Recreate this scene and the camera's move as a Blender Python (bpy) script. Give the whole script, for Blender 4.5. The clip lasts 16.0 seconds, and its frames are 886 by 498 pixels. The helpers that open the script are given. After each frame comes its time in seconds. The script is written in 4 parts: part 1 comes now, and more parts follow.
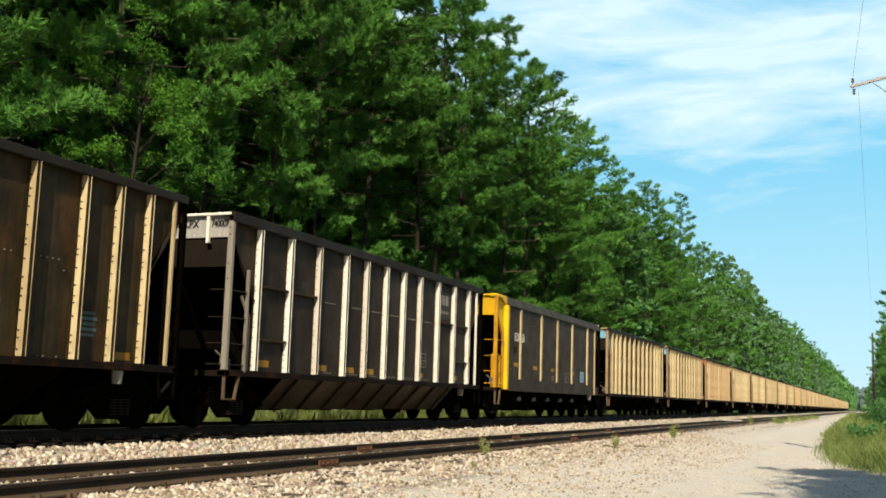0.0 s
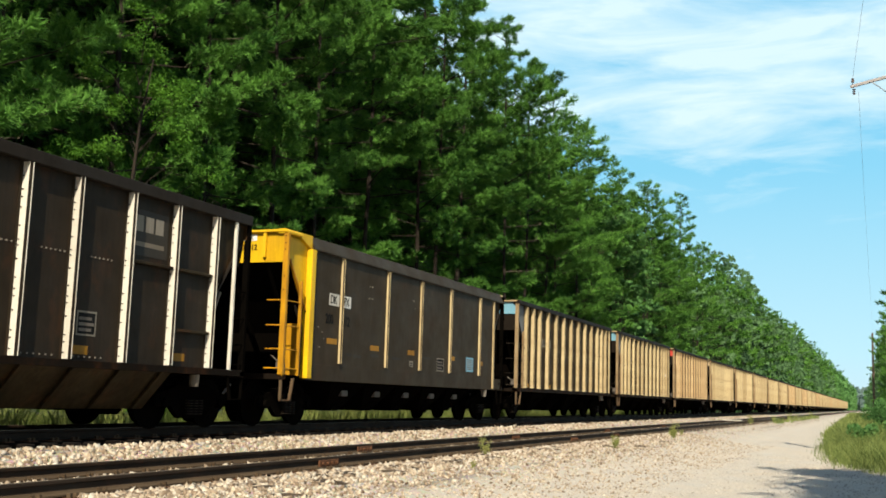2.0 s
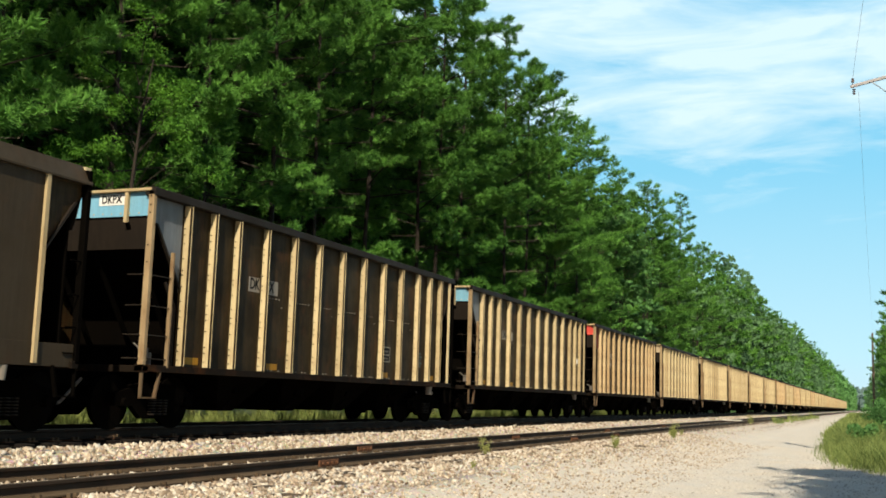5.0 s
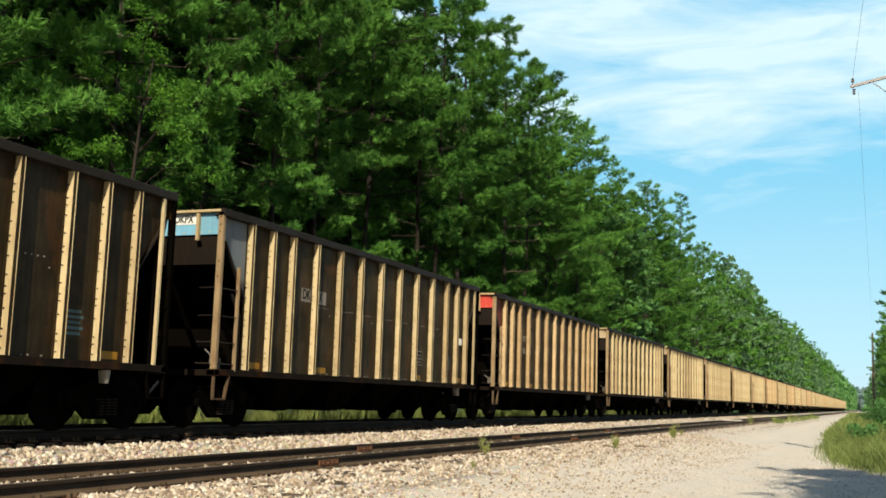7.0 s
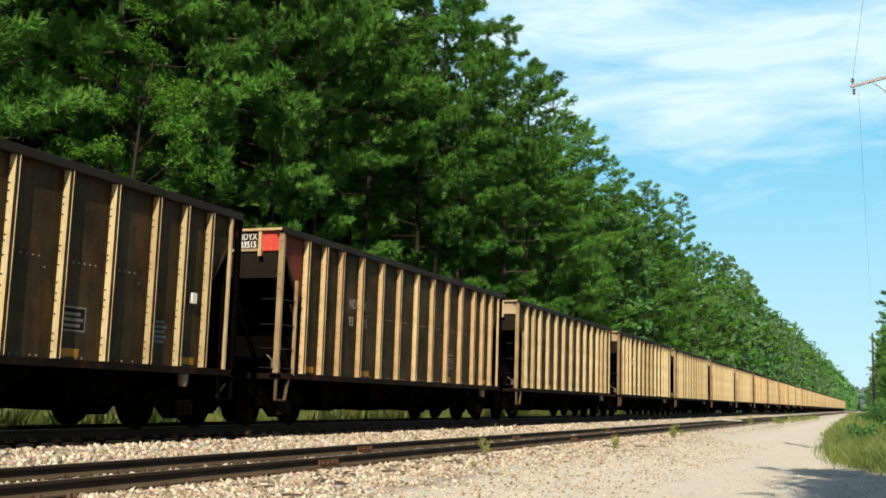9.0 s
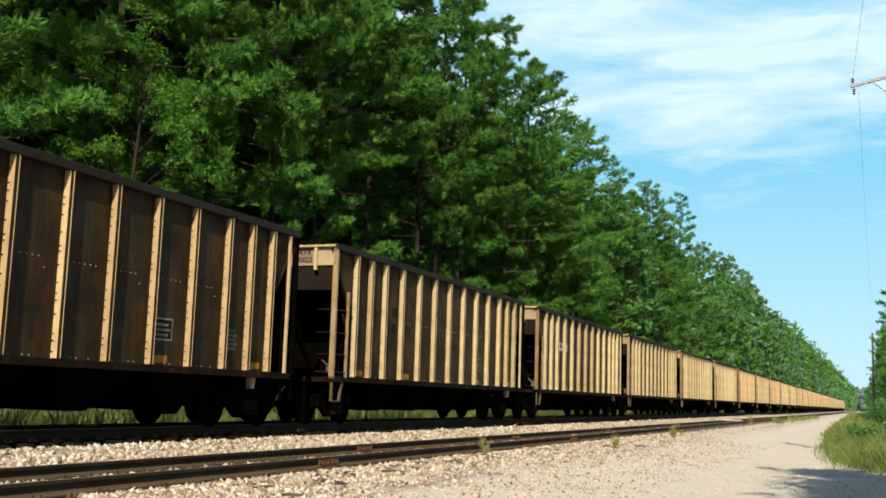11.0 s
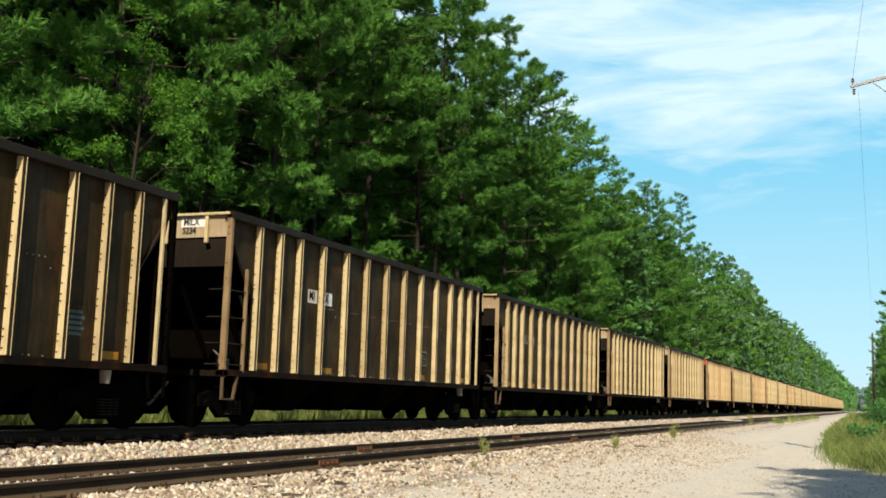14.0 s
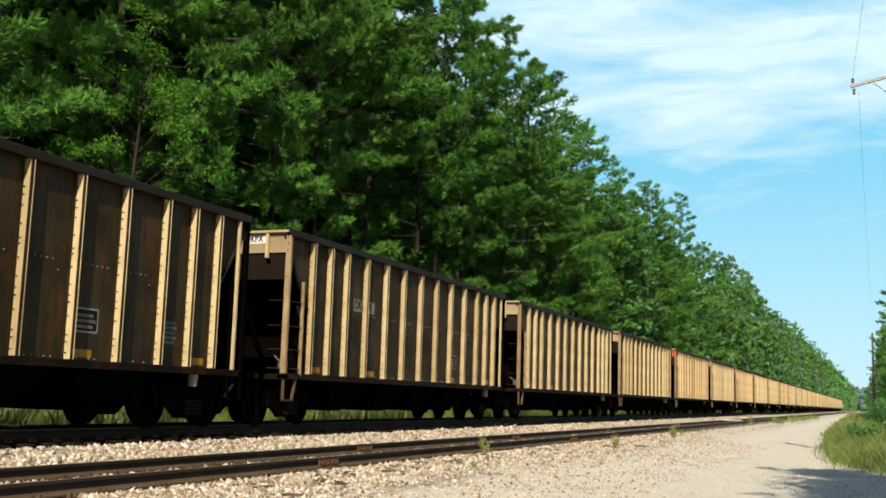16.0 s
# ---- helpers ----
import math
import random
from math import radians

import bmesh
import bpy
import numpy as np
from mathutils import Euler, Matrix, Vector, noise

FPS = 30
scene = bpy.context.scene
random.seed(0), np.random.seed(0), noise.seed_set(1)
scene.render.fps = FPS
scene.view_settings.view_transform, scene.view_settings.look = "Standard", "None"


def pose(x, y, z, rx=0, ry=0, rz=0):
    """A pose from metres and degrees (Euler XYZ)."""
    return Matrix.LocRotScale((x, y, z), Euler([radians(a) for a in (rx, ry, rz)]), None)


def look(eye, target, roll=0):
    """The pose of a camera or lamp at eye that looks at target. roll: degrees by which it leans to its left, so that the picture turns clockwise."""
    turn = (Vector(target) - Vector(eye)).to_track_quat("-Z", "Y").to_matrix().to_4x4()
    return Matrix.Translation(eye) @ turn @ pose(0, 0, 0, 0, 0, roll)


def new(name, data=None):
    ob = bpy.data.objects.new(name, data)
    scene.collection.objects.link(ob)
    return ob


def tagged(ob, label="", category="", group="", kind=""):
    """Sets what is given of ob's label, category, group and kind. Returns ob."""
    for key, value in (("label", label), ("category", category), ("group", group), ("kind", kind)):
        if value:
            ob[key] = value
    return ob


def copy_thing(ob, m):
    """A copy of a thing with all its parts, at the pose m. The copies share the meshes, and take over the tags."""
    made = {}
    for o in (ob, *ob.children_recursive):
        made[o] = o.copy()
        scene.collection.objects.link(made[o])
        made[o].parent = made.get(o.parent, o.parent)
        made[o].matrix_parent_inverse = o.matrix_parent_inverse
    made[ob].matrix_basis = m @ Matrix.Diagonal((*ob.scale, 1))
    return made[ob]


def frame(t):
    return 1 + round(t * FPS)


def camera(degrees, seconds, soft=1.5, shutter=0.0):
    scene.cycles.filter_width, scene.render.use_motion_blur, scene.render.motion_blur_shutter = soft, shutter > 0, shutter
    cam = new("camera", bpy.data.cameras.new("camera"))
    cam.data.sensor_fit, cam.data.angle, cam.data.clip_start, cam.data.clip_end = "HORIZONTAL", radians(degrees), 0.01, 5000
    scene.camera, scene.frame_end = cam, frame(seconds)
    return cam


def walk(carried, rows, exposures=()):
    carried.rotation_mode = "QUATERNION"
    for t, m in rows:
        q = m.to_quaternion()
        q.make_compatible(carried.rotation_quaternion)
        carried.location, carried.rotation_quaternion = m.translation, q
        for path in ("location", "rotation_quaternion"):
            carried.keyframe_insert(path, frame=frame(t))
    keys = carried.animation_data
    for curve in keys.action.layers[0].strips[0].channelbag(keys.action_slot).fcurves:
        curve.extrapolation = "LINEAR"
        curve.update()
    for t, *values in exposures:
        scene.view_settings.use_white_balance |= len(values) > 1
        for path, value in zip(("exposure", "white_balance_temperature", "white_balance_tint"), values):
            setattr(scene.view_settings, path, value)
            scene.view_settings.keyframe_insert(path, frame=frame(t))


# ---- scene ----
# still camera beside the road; z = 0 is the rail head of the far track, y runs along the tracks
EYE = Vector((0.0, 0.0, 0.722))
PAN, TILT, ROLL = 22.354, 8.017, 1.763
AIM = EYE + 50 * Vector((-math.sin(radians(PAN)) * math.cos(radians(TILT)),
                         math.cos(radians(PAN)) * math.cos(radians(TILT)), math.sin(radians(TILT))))
cam = camera(45.803, 16.0, soft=1.75)
walk(cam, [(0.0, look(EYE, AIM, ROLL)), (16.0, look(EYE, AIM, ROLL))], exposures=[(0.0, 0.5), (16.0, 0.5)])

# ---- light ----
SUN_EL, SUN_AZ = 39.0, 163.0      # azimuth from +y towards +x
SUN_DIR = Vector((math.sin(radians(SUN_AZ)) * math.cos(radians(SUN_EL)),
                  math.cos(radians(SUN_AZ)) * math.cos(radians(SUN_EL)), math.sin(radians(SUN_EL))))
world = bpy.data.worlds.new("sky")
scene.world = world
world.use_nodes = True
wn = world.node_tree
sky = wn.nodes.new("ShaderNodeTexSky")
sky.sky_type = "NISHITA"
sky.sun_disc = False
sky.sun_elevation, sky.sun_rotation = radians(SUN_EL), radians(SUN_AZ)
sky.air_density, sky.dust_density, sky.ozone_density = 1.0, 0.6, 1.5
wn.nodes["Background"].inputs["Strength"].default_value = 0.05
wn.links.new(sky.outputs["Color"], wn.nodes["Background"].inputs["Color"])
sun = new("sun", bpy.data.lights.new("sun", "SUN"))
sun.data.energy, sun.data.angle, sun.data.color = 5.0, radians(0.53), (1.0, 0.90, 0.72)
sun.matrix_world = look(SUN_DIR * 300, (0, 0, 0))


# ---- materials ----
def nodes_of(name):
    m = bpy.data.materials.new(name)
    m.use_nodes = True
    nt = m.node_tree
    return m, nt, nt.nodes["Principled BSDF"]


def tex(nt, scale, detail=4.0, rough=0.6, stretch=(1, 1, 1), coord="Object"):
    co = nt.nodes.new("ShaderNodeTexCoord")
    mp = nt.nodes.new("ShaderNodeMapping")
    mp.inputs["Scale"].default_value = stretch
    n = nt.nodes.new("ShaderNodeTexNoise")
    n.inputs["Scale"].default_value, n.inputs["Detail"].default_value, n.inputs["Roughness"].default_value = scale, detail, rough
    nt.links.new(co.outputs[coord], mp.inputs["Vector"])
    nt.links.new(mp.outputs["Vector"], n.inputs["Vector"])
    return n.outputs["Fac"]


def ramp(nt, fac, stops):
    r = nt.nodes.new("ShaderNodeValToRGB")
    while len(r.color_ramp.elements) < len(stops):
        r.color_ramp.elements.new(0.5)
    for e, (p, c) in zip(r.color_ramp.elements, stops):
        e.position, e.color = p, (*c, 1.0) if len(c) == 3 else c
    nt.links.new(fac, r.inputs["Fac"])
    return r.outputs["Color"]


def mix(nt, fac, a, b, kind="MIX"):
    m = nt.nodes.new("ShaderNodeMix")
    m.data_type, m.blend_type = "RGBA", kind
    for s, v in ((m.inputs[0], fac), (m.inputs[6], a), (m.inputs[7], b)):
        if isinstance(v, (int, float)):
            s.default_value = v
        elif isinstance(v, tuple):
            s.default_value = (*v, 1.0)
        else:
            nt.links.new(v, s)
    return m.outputs[2]


def maths(nt, op, a, b=0.0):
    m = nt.nodes.new("ShaderNodeMath")
    m.operation = op
    for s, v in zip(m.inputs, (a, b)):
        if isinstance(v, (int, float)):
            s.default_value = v
        else:
            nt.links.new(v, s)
    return m.outputs[0]


def bump(nt, bsdf, height, strength=0.3, distance=0.02):
    b = nt.nodes.new("ShaderNodeBump")
    b.inputs["Strength"].default_value, b.inputs["Distance"].default_value = strength, distance
    nt.links.new(height, b.inputs["Height"])
    nt.links.new(b.outputs["Normal"], bsdf.inputs["Normal"])


def steel(name, clean, dirt, rough=0.55, metal=0.0, amount=0.5, streak=True, gloss=0.2, rust=0.0):
    """Weathered paint: broad stains, streaks that run down, fine grain."""
    m, nt, b = nodes_of(name)
    broad = ramp(nt, tex(nt, 1.3, 5), [(0.35, (0, 0, 0)), (0.7, (1, 1, 1))])
    run = ramp(nt, tex(nt, 3.0, 6, 0.65, (4, 4, 0.35)), [(0.4, (0, 0, 0)), (0.75, (1, 1, 1))])
    col = mix(nt, maths(nt, "MULTIPLY", broad, amount), clean, dirt)
    if streak:
        col = mix(nt, maths(nt, "MULTIPLY", run, amount), col, tuple(c * 0.6 for c in dirt))
    if rust:
        spot = ramp(nt, tex(nt, 2.2, 8, 0.7, (1, 1, 0.6)), [(0.52, (0, 0, 0)), (0.72, (1, 1, 1))])
        col = mix(nt, maths(nt, "MULTIPLY", spot, rust), col, (0.12, 0.042, 0.012))
    fine = tex(nt, 60, 3)
    col = mix(nt, 0.25, col, ramp(nt, fine, [(0.3, (0.35, 0.35, 0.35)), (0.7, (1, 1, 1))]), "MULTIPLY")
    info = nt.nodes.new("ShaderNodeObjectInfo")
    col = mix(nt, 1.0, col, ramp(nt, info.outputs["Random"], [(0.0, (0.76, 0.72, 0.68)), (0.5, (0.95, 0.95, 0.95)), (1.0, (1.08, 1.08, 1.08))]), "MULTIPLY")
    nt.links.new(col, b.inputs["Base Color"])
    nt.links.new(maths(nt, "ADD", maths(nt, "MULTIPLY", broad, 0.2), rough), b.inputs["Roughness"])
    b.inputs["Metallic"].default_value = metal
    b.inputs["Specular IOR Level"].default_value = gloss
    bump(nt, b, maths(nt, "ADD", tex(nt, 5, 3), maths(nt, "MULTIPLY", fine, 0.15)), 0.25, 0.01)
    return m


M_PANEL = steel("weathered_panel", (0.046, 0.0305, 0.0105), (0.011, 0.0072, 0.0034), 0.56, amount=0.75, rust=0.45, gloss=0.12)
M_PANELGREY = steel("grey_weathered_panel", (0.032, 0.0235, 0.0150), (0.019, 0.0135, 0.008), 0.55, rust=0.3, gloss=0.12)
# ribs far paler than the panels: sunlight is painted into these tones
M_RIB = steel("weathered_sunlit_rib", (0.60, 0.49, 0.285), (0.42, 0.295, 0.14), 0.45, amount=0.55, rust=0.25)
M_RIBW = steel("pale_sunlit_rib", (0.74, 0.70, 0.61), (0.55, 0.48, 0.37), 0.5, amount=0.3)
M_RIBO = steel("rust_tinted_sunlit_rib", (0.60, 0.45, 0.25), (0.42, 0.25, 0.11), 0.5, amount=0.5, rust=0.3)
M_CHORD = steel("chord_steel", (0.021, 0.0155, 0.011), (0.013, 0.0095, 0.007), 0.6, gloss=0.12)
M_SILL = steel("dark_sill_steel", (0.0125, 0.0085, 0.0055), (0.007, 0.005, 0.0035), 0.7, rust=0.35, gloss=0.05)
# rust, dimmed further for the shade the steps hang in
M_STEP = steel("rusty_shaded_step_iron", (0.13, 0.09, 0.05), (0.07, 0.045, 0.025), 0.7, rust=0.5)
# yellow dulled by dirt, and by shade painted into the tone
M_AMBER = steel("rusty_shaded_yellow_paint", (0.62, 0.31, 0.010), (0.30, 0.13, 0.010), 0.5, amount=0.6, rust=0.3)
M_POST = steel("rusty_post", (0.36, 0.26, 0.14), (0.20, 0.12, 0.06), 0.6, rust=0.6)
# near black: shade of underframe and end hollows is in the colour
M_BLACK = steel("shade_black_steel", (0.0024, 0.0021, 0.0018), (0.005, 0.004, 0.003), 0.95, gloss=0.0)
M_TAN = steel("tan_end", (0.44, 0.345, 0.22), (0.26, 0.18, 0.10), 0.6, amount=0.4, rust=0.25)
M_GREYEND = steel("grey_end", (0.36, 0.34, 0.31), (0.20, 0.17, 0.14), 0.6, amount=0.4)
M_YELLOW = steel("yellow_paint", (0.80, 0.50, 0.010), (0.54, 0.29, 0.012), 0.45, amount=0.4, rust=0.1)
M_BROWN = steel("brown_paint", (0.041, 0.030, 0.0175), (0.029, 0.020, 0.011), 0.55, amount=0.45, rust=0.12, gloss=0.12)
M_RED = steel("red_paint", (0.60, 0.07, 0.05), (0.32, 0.05, 0.03), 0.5, amount=0.3)
# darker copy of the red: the side sheet's shade is in the paint
M_REDSIDE = steel("shaded_red_paint", (0.15, 0.022, 0.012), (0.08, 0.018, 0.008), 0.6, amount=0.5)
M_BLUE = steel("blue_paint", (0.20, 0.48, 0.66), (0.22, 0.34, 0.40), 0.5, amount=0.35)
M_BLUEGREY = steel("blue_grey_paint", (0.17, 0.19, 0.21), (0.10, 0.095, 0.09), 0.5, amount=0.5)
M_WHITE = steel("white_decal", (0.78, 0.76, 0.70), (0.5, 0.46, 0.38), 0.5, amount=0.25)
M_INK = steel("black_lettering", (0.007, 0.007, 0.007), (0.012, 0.011, 0.010), 0.7, amount=0.3, gloss=0.1)
M_ORANGE = steel("amber_reflector", (0.40, 0.19, 0.008), (0.20, 0.09, 0.008), 0.5, amount=0.5)
M_FADED = steel("faded_lettering", (0.035, 0.03, 0.024), (0.028, 0.022, 0.016), 0.6, amount=0.3)
M_PALE = steel("pale_lettering", (0.24, 0.21, 0.17), (0.15, 0.12, 0.09), 0.6, amount=0.3)
M_RUST = steel("rusty_iron", (0.15, 0.065, 0.03), (0.07, 0.035, 0.02), 0.8)
M_RAIL = steel("rail_steel", (0.032, 0.022, 0.015), (0.018, 0.012, 0.009), 0.7, streak=False, gloss=0.12, rust=0.25)
M_RAILTOP = steel("worn_rail_head", (0.30, 0.25, 0.19), (0.16, 0.11, 0.07), 0.4, 0.6, streak=False)
# ties of the main track: the train's shade is in their colour
M_SHADETIE = steel("train_shaded_tie", (0.016, 0.013, 0.011), (0.008, 0.007, 0.006), 0.9, streak=False, gloss=0.05)
# dusty and sunlit lower half of the rail, the sun painted in as tan
M_RAILSUNDUST = steel("sunlit_dusty_rail_foot", (0.105, 0.072, 0.042), (0.05, 0.032, 0.018), 0.85, streak=False)
M_TIE = steel("tie_wood", (0.12, 0.095, 0.075), (0.055, 0.045, 0.035), 0.85, streak=False)
# wheels darkened in colour for the shade below the cars
M_WHEEL = steel("shade_dark_wheel_steel", (0.005, 0.0042, 0.0035), (0.003, 0.0026, 0.0022), 0.9, streak=False, gloss=0.0)
M_POLE = steel("weathered_pole", (0.19, 0.145, 0.11), (0.09, 0.07, 0.055), 0.85)
M_ARM = steel("crossarm_wood", (0.62, 0.58, 0.58), (0.40, 0.35, 0.34), 0.8)
M_PORC = steel("insulator_glaze", (0.11, 0.055, 0.045), (0.07, 0.04, 0.03), 0.25, streak=False)
M_WIRE = steel("wire_metal", (0.30, 0.31, 0.33), (0.2, 0.2, 0.21), 0.5, streak=False)


def leafy(name, dark, light, trans=0.25):
    m, nt, b = nodes_of(name)
    geo = nt.nodes.new("ShaderNodeNewGeometry")
    info = nt.nodes.new("ShaderNodeObjectInfo")
    patch = ramp(nt, tex(nt, 0.55, 4), [(0.36, (0, 0, 0)), (0.62, (1, 1, 1))])
    f = maths(nt, "ADD", maths(nt, "MULTIPLY", geo.outputs["Random Per Island"], 0.45),
              maths(nt, "ADD", maths(nt, "MULTIPLY", patch, 0.5), maths(nt, "MULTIPLY", info.outputs["Random"], 0.22)))
    col = ramp(nt, f, [(0.2, dark), (0.85, light)])
    nt.links.new(col, b.inputs["Base Color"])
    b.inputs["Roughness"].default_value = 0.6
    b.inputs["Specular IOR Level"].default_value = 0.12
    t = nt.nodes.new("ShaderNodeBsdfTranslucent")
    nt.links.new(col, t.inputs["Color"])
    mx = nt.nodes.new("ShaderNodeMixShader")
    mx.inputs[0].default_value = trans
    nt.links.new(b.outputs[0], mx.inputs[1])
    nt.links.new(t.outputs[0], mx.inputs[2])
    nt.links.new(mx.outputs[0], nt.nodes["Material Output"].inputs["Surface"])
    return m


M_NEEDLE = leafy("pine_needles", (0.012, 0.056, 0.009), (0.142, 0.325, 0.054), 0.2)
M_LEAF = leafy("broad_leaves", (0.022, 0.085, 0.008), (0.11, 0.26, 0.026), 0.3)
# distance haze is painted in: far and ridge leaves have paler greens
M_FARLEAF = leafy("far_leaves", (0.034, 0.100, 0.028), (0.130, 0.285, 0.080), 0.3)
# shaded copy of the needles: the deep wood's shade is in the colour
M_SHADEPINE = leafy("shaded_pine_needles", (0.006, 0.024, 0.004), (0.024, 0.062, 0.012), 0.15)
M_HAZE = leafy("haze_painted_leaves", (0.056, 0.122, 0.056), (0.158, 0.290, 0.118), 0.3)
M_GRASS = leafy("tall_grass", (0.085, 0.135, 0.028), (0.29, 0.32, 0.095), 0.35)
M_WEED = leafy("pale_weed", (0.18, 0.22, 0.06), (0.40, 0.40, 0.14), 0.4)
M_BANK = leafy("bank_grass_blades", (0.030, 0.066, 0.014), (0.235, 0.285, 0.085), 0.3)
M_RIDGE = leafy("haze_painted_ridge_leaves", (0.12, 0.18, 0.165), (0.18, 0.255, 0.23), 0.2)
M_DATA = steel("dull_blue_print", (0.07, 0.13, 0.14), (0.05, 0.07, 0.07), 0.6)
M_DIM = steel("dull_white_print", (0.16, 0.14, 0.12), (0.09, 0.07, 0.055), 0.6)
M_BARK = steel("pine_bark", (0.040, 0.031, 0.024), (0.02, 0.015, 0.012), 0.9)
M_TWIG = steel("dead_twig_wood", (0.15, 0.125, 0.10), (0.08, 0.06, 0.045), 0.9)


def ground_material():
    m, nt, b = nodes_of("ground_mix")
    co = nt.nodes.new("ShaderNodeTexCoord")
    sep = nt.nodes.new("ShaderNodeSeparateXYZ")
    nt.links.new(co.outputs["Object"], sep.inputs[0])
    wob = maths(nt, "MULTIPLY", maths(nt, "SUBTRACT", tex(nt, 0.7, 5), 0.5), 2.2)
    x = maths(nt, "ADD", sep.outputs["X"], wob)
    fine = tex(nt, 24, 6, 0.7)
    vor = nt.nodes.new("ShaderNodeTexVoronoi")
    vor.inputs["Scale"].default_value = 16
    nt.links.new(co.outputs["Object"], vor.inputs["Vector"])
    stone = mix(nt, 0.6, ramp(nt, fine, [(0.3, (0.25, 0.21, 0.165)), (0.7, (0.52, 0.46, 0.38))]), vor.outputs["Color"], "SOFT_LIGHT")
    dirt = mix(nt, ramp(nt, tex(nt, 0.8, 8, 0.75), [(0.3, (0, 0, 0)), (0.72, (1, 1, 1))]),
               ramp(nt, fine, [(0.3, (0.42, 0.35, 0.26)), (0.72, (0.70, 0.61, 0.49))]),
               ramp(nt, tex(nt, 45, 5, 0.8), [(0.3, (0.30, 0.29, 0.275)), (0.75, (0.68, 0.65, 0.60))]))
    soil = ramp(nt, tex(nt, 3.0, 6), [(0.3, (0.055, 0.065, 0.02)), (0.7, (0.14, 0.13, 0.05))])
    step = lambda lo, hi: ramp(nt, maths(nt, "DIVIDE", maths(nt, "SUBTRACT", x, lo), hi - lo), [(0, (0, 0, 0)), (1, (1, 1, 1))])
    col = mix(nt, step(-16.6, -15.6), soil, stone)
    col = mix(nt, step(-7.6, -4.9), col, dirt)
    col = mix(nt, step(1.2, 2.6), col, soil)
    # shade below the train, painted on the ground as a near-black band
    train_shade = mix(nt, 1.0, step(-15.4, -14.6), step(-11.7, -12.5), "MULTIPLY")
    col = mix(nt, train_shade, col, ramp(nt, fine, [(0.3, (0.006, 0.0055, 0.005)), (0.75, (0.026, 0.022, 0.018))]))
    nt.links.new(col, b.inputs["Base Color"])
    b.inputs["Roughness"].default_value = 0.95
    bump(nt, b, maths(nt, "ADD", fine, vor.outputs["Distance"]), 0.6, 0.03)
    return m


M_GROUND = ground_material()
mst, nts, bst = nodes_of("ballast_stone")
geo_s = nts.nodes.new("ShaderNodeNewGeometry")
nts.links.new(mix(nts, 0.35, ramp(nts, geo_s.outputs["Random Per Island"],
                  [(0.0, (0.14, 0.095, 0.06)), (0.3, (0.34, 0.26, 0.18)), (0.7, (0.55, 0.465, 0.35)), (0.92, (0.66, 0.60, 0.50)), (1.0, (0.29, 0.27, 0.25))]),
                  ramp(nts, tex(nts, 40, 4), [(0.3, (0.5, 0.45, 0.4)), (0.7, (1, 1, 1))]), "MULTIPLY"), bst.inputs["Base Color"])
bst.inputs["Roughness"].default_value = 0.9
M_STONE = mst
M_GRAVEL, ntg, bgr = nodes_of("pale_gravel")
geo_g = ntg.nodes.new("ShaderNodeNewGeometry")
ntg.links.new(ramp(ntg, geo_g.outputs["Random Per Island"], [(0.0, (0.30, 0.26, 0.21)), (0.4, (0.46, 0.41, 0.34)), (0.8, (0.64, 0.59, 0.51)), (1.0, (0.40, 0.39, 0.37))]), bgr.inputs["Base Color"])
bgr.inputs["Roughness"].default_value = 0.9


# ---- mesh helpers ----
def box(bm, x0, x1, y0, y1, z0, z1, bevel=0.0):
    b = bm if not bevel else bmesh.new()
    v = [b.verts.new((x, y, z)) for x in (x0, x1) for y in (y0, y1) for z in (z0, z1)]
    for q in ((0, 1, 3, 2), (4, 6, 7, 5), (0, 4, 5, 1), (2, 3, 7, 6), (0, 2, 6, 4), (1, 5, 7, 3)):
        b.faces.new([v[i] for i in q])
    if bevel:
        bmesh.ops.bevel(b, geom=b.edges[:], offset=bevel, segments=1, affect="EDGES")
        me = bpy.data.meshes.new("tmp")
        b.to_mesh(me)
        b.free()
        bm.from_mesh(me)
        bpy.data.meshes.remove(me)
    return bm


def prism(bm, pts, axis, a0, a1):
    """An outline of (u, v) pushed along an axis: x -> (y, z), y -> (x, z), z -> (x, y)."""
    put = {"x": lambda u, v, a: (a, u, v), "y": lambda u, v, a: (u, a, v), "z": lambda u, v, a: (u, v, a)}[axis]
    lo = [bm.verts.new(put(u, v, a0)) for u, v in pts]
    hi = [bm.verts.new(put(u, v, a1)) for u, v in pts]
    n = len(pts)
    bm.faces.new(lo)
    bm.faces.new(hi[::-1])
    for i in range(n):
        bm.faces.new((lo[i], hi[i], hi[(i + 1) % n], lo[(i + 1) % n]))
    bmesh.ops.recalc_face_normals(bm, faces=bm.faces[:])
    return bm


def rod(bm, a, b, r0, r1=None, n=8):
    a, b = Vector(a), Vector(b)
    r1 = r0 if r1 is None else r1
    q = (b - a).to_track_quat("Z", "Y").to_matrix()
    rings = [[bm.verts.new(p + q @ Vector((r * math.cos(k * math.tau / n), r * math.sin(k * math.tau / n), 0))) for k in range(n)]
             for p, r in ((a, r0), (b, r1))]
    for k in range(n):
        bm.faces.new((rings[0][k], rings[0][(k + 1) % n], rings[1][(k + 1) % n], rings[1][k]))
    bm.faces.new(rings[0][::-1])
    bm.faces.new(rings[1])
    return bm


def mesh_of(name, bm, material):
    me = bpy.data.meshes.new(name)
    bm.to_mesh(me)
    bm.free()
    me.materials.append(material)
    return me


